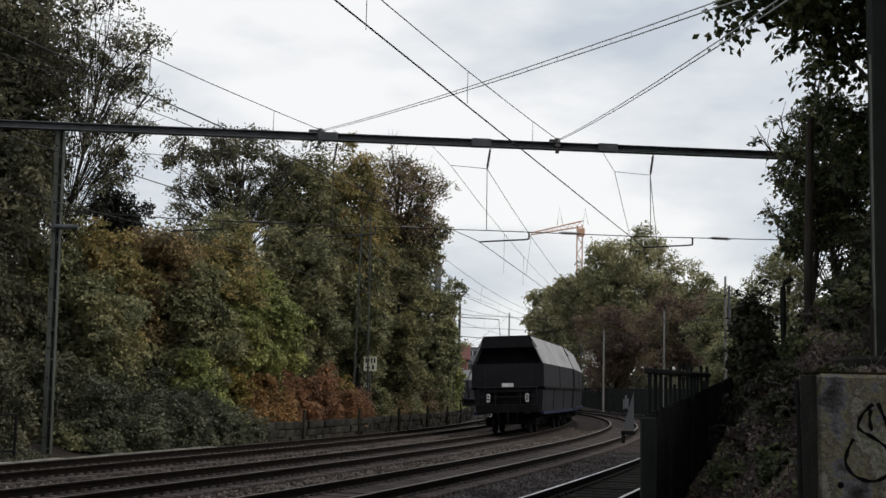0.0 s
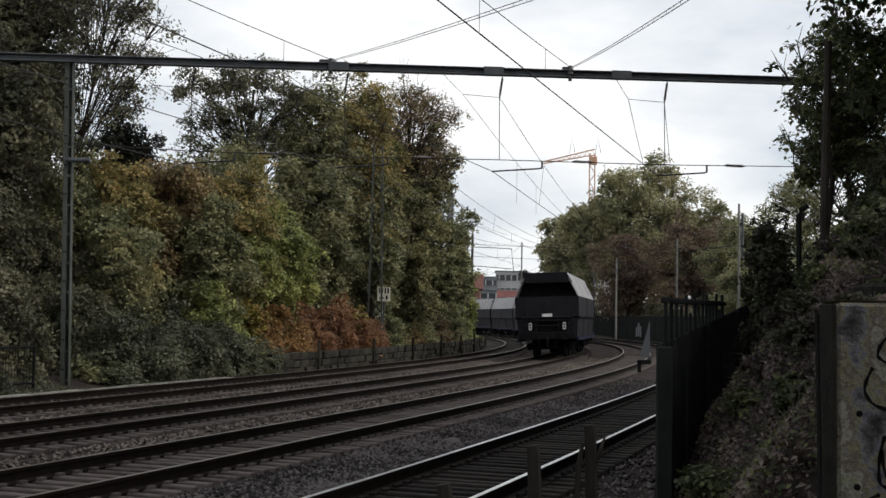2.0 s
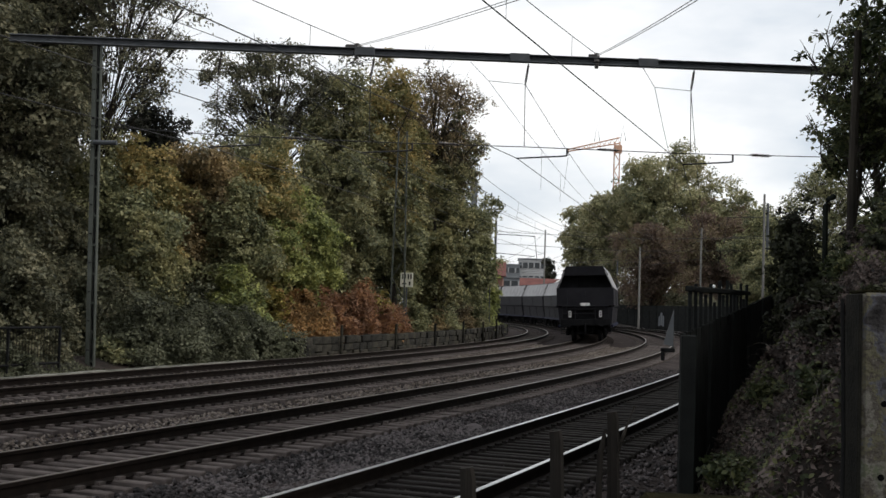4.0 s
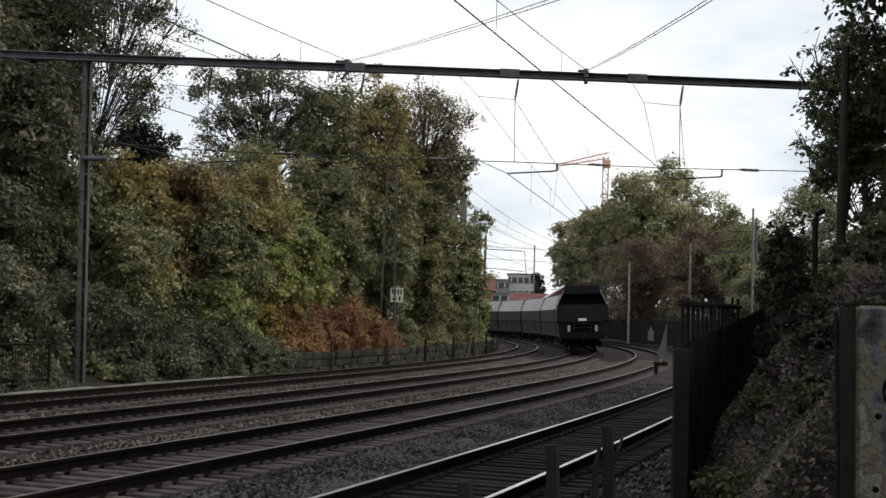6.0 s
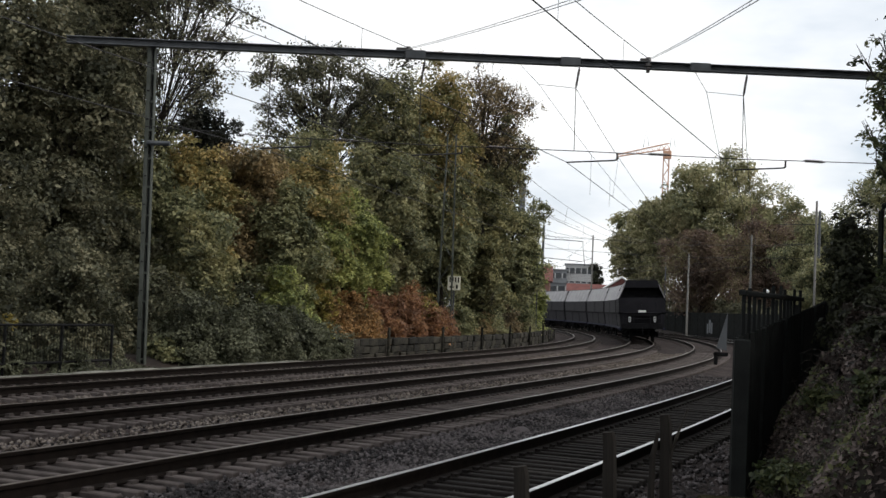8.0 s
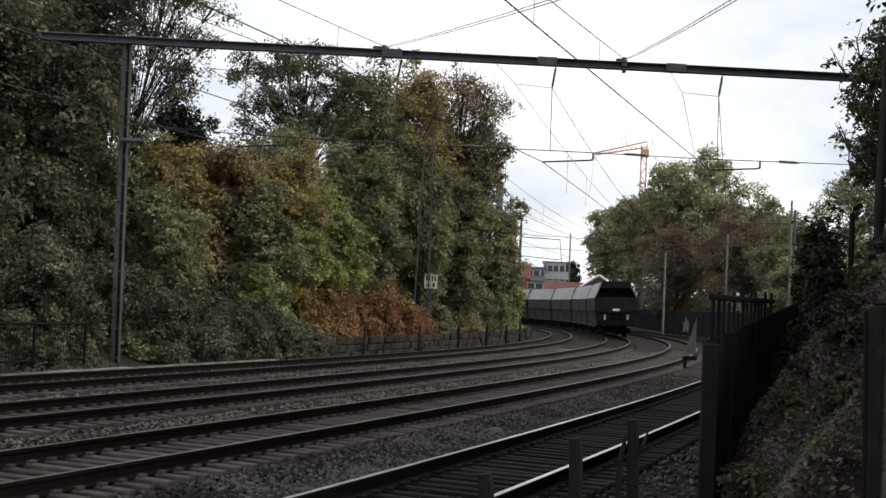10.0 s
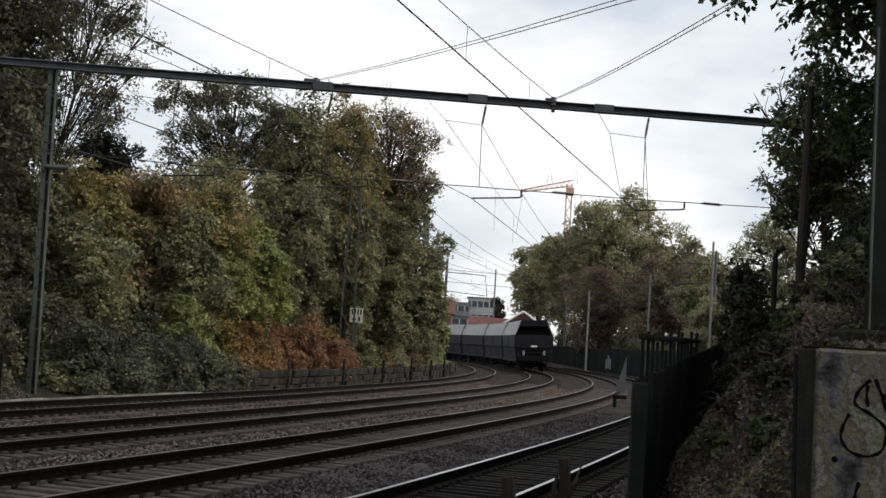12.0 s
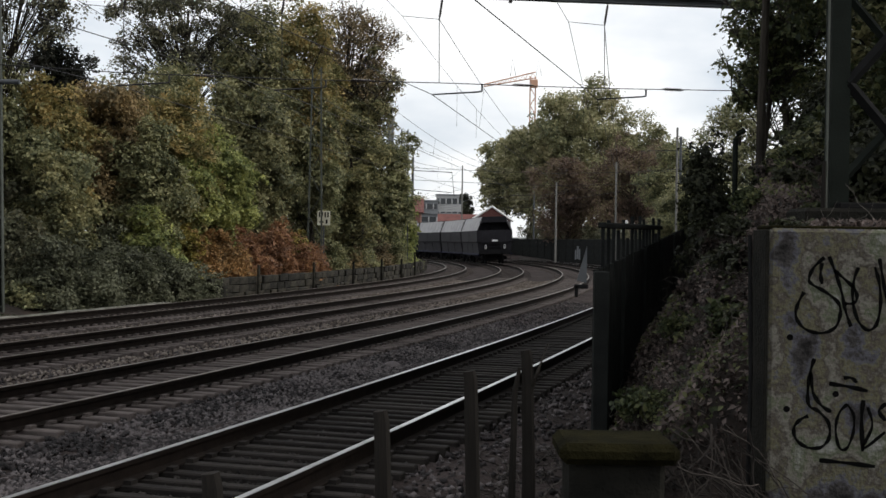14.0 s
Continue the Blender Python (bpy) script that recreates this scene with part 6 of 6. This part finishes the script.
build_house("house", "pale house with a white bargeboard behind the train", (8.3, 149, 0), 8.0, 4.8, 4.6, 6.2, M_WALLWHITE, M_REDROOF, 90)
bb = thing("bargeboard", "white bargeboard on the gable of the pale house", "trim")
for a, b in (((3.2, 4.55), (5.9, 6.35)), ((8.6, 4.55), (5.9, 6.35))):
    part("board", tube([(a[0], 144.5, a[1]), (b[0], 144.5, b[1])], 0.14, None, 4), M_WHITE, bb)


def build_crane():
    ob = thing("tower_crane", "distant orange tower crane with a horizontal jib", "crane", (19.4, 260, -1.25))
    bm = bmesh.new()
    for sx in (-0.6, 0.6):
        for sy in (-0.6, 0.6):
            add_tube(bm, [(sx, sy, 0), (sx, sy, 40.5)], 0.13, None, 4)
    for i in range(20):
        sgn = 1 if i % 2 else -1
        add_tube(bm, [(-0.6 * sgn, -0.6, i * 2), (0.6 * sgn, -0.6, i * 2 + 2)], 0.09, None, 4)
    part("tower", bm, M_CRANE, ob)
    bm = bmesh.new()
    for dz in (0.0, 1.3):
        add_tube(bm, [(0.6, 0, 40.3 + dz), (-11.0, 0, 38.2 + dz * 0.35)], 0.14, None, 4)
    for i in range(10):
        x0, x1 = 0.6 - i * 1.16, 0.6 - (i + 1) * 1.16
        z0, z1 = 40.3 - i * 0.21, 40.3 - (i + 1) * 0.21
        add_tube(bm, [(x0, 0, z0), ((x0 + x1) / 2, 0, z0 + 1.2 - 0.08 * i), (x1, 0, z1)], 0.08, None, 4)
    part("jib", bm, M_CRANE, ob)
    for x in (-4.6, 1.2):
        part("stay_frame", tube([(x - 0.5, 0, 40.6), (x, 0, 44.5), (x + 0.7, 0, 40.8)], 0.08, None, 4), M_WALLGREY, ob)
    part("cab", box_mesh((0.2, -1.2, 38.8), (1.6, 1.2, 1.8), 0.1), M_CRANE, ob)


build_crane()


def build_far_fence():
    """Dark panel fence along the outside of the curve, with one pale sprayed patch."""
    ob = thing("panel_fence", "dark weathered panel fence along the outside of the curve", "fence")
    me_bm = box_mesh((0, 0, 0), (2.46, 0.08, 2.7), 0.01)
    me = bpy.data.meshes.new("fence_panel")
    me_bm.to_mesh(me)
    me_bm.free()
    me.materials.append(M_FENCE)
    for i in range(40):
        s = 52 + 2.5 * i
        p = line_at(s, TRACK_OFF[1] + 3.6)
        o = new("fence_panel", me)
        o.parent = ob
        o.matrix_basis = pose(p.x, p.y, 0.95, 0, 0, 90 - math.degrees(heading(s)))
    p = line_at(114, TRACK_OFF[1] + 3.54)
    m = pose(p.x, p.y, 0, 0, 0, 90 - math.degrees(heading(114)))
    for dx, z, w, h in ((-0.7, 0.75, 0.5, 1.1), (0.0, 0.95, 0.6, 1.3), (0.75, 0.70, 0.5, 1.0)):
        part("sprayed_patch", box_mesh((dx, 0.0, z), (w, 0.02, h), 0.0, m), M_WALLGREY, ob, "faded pale sprayed patch")


build_far_fence()


def build_van(at, rz):
    ob = thing("parked_van", "small white van parked beyond the curve", "van", at, rz)
    bm = bmesh.new()
    add_box(bm, (0, 0, 1.15), (4.2, 1.75, 1.3), None, 0.15)
    add_box(bm, (-2.2, 0, 0.8), (1.0, 1.7, 0.7), None, 0.15)
    part("body", bm, M_WHITE, ob)
    part("windscreen", box_mesh((-1.3, -0.88, 1.45), (1.2, 0.04, 0.45), 0.01), M_GLASSDARK, ob)
    for x in (-1.8, 1.4):
        part("wheel", tube([(x, -0.9, 0.32), (x, -0.7, 0.32)], 0.32, None, 14), M_BLACK, ob)


build_van((9.9, 146, gz(9.9, 146)), 8)


def build_sleepers():
    """Thin steel sleepers under the rails, the near ones singly, the rest joined."""
    rng = random.Random(9)
    near = bmesh.new()
    add_box(near, (0, 0, -0.225), (2.5, 0.13, 0.12), None, 0.012)
    for x in (-0.7525, 0.7525):
        for sx in (-0.12, 0.12):
            add_box(near, (x + sx, 0, -0.155), (0.07, 0.10, 0.05))
    me = bpy.data.meshes.new("sleeper")
    near.to_mesh(me)
    near.free()
    me.materials.append(M_SLEEPER)
    dark = me.copy()
    dark.materials.clear()
    dark.materials.append(M_SLEEPER_DARK)
    for k, ob in TRACKS.items():
        s = -14.0
        n = 0
        rest = bmesh.new()
        while s < 150:
            p = line_at(s, TRACK_OFF[k])
            if n < 232:
                sl = new("sleeper", dark if k == 1 else me)
                sl.parent = ob
                sl.matrix_basis = pose(p.x, p.y, TRACK_Z[k] + rng.uniform(-0.008, 0.008), 0, 0, -math.degrees(heading(s)) + rng.uniform(-0.8, 0.8))
            else:
                add_box(rest, (0, 0, -0.215), (2.5, 0.15, 0.10), pose(p.x, p.y, TRACK_Z[k], 0, 0, -math.degrees(heading(s))))
            n += 1
            s += 0.33 if n < 232 else 0.6
        r = part("far_sleeper_bed", rest, M_SLEEPER, ob)
        r["kind"] = "stuff"


build_sleepers()
motions()
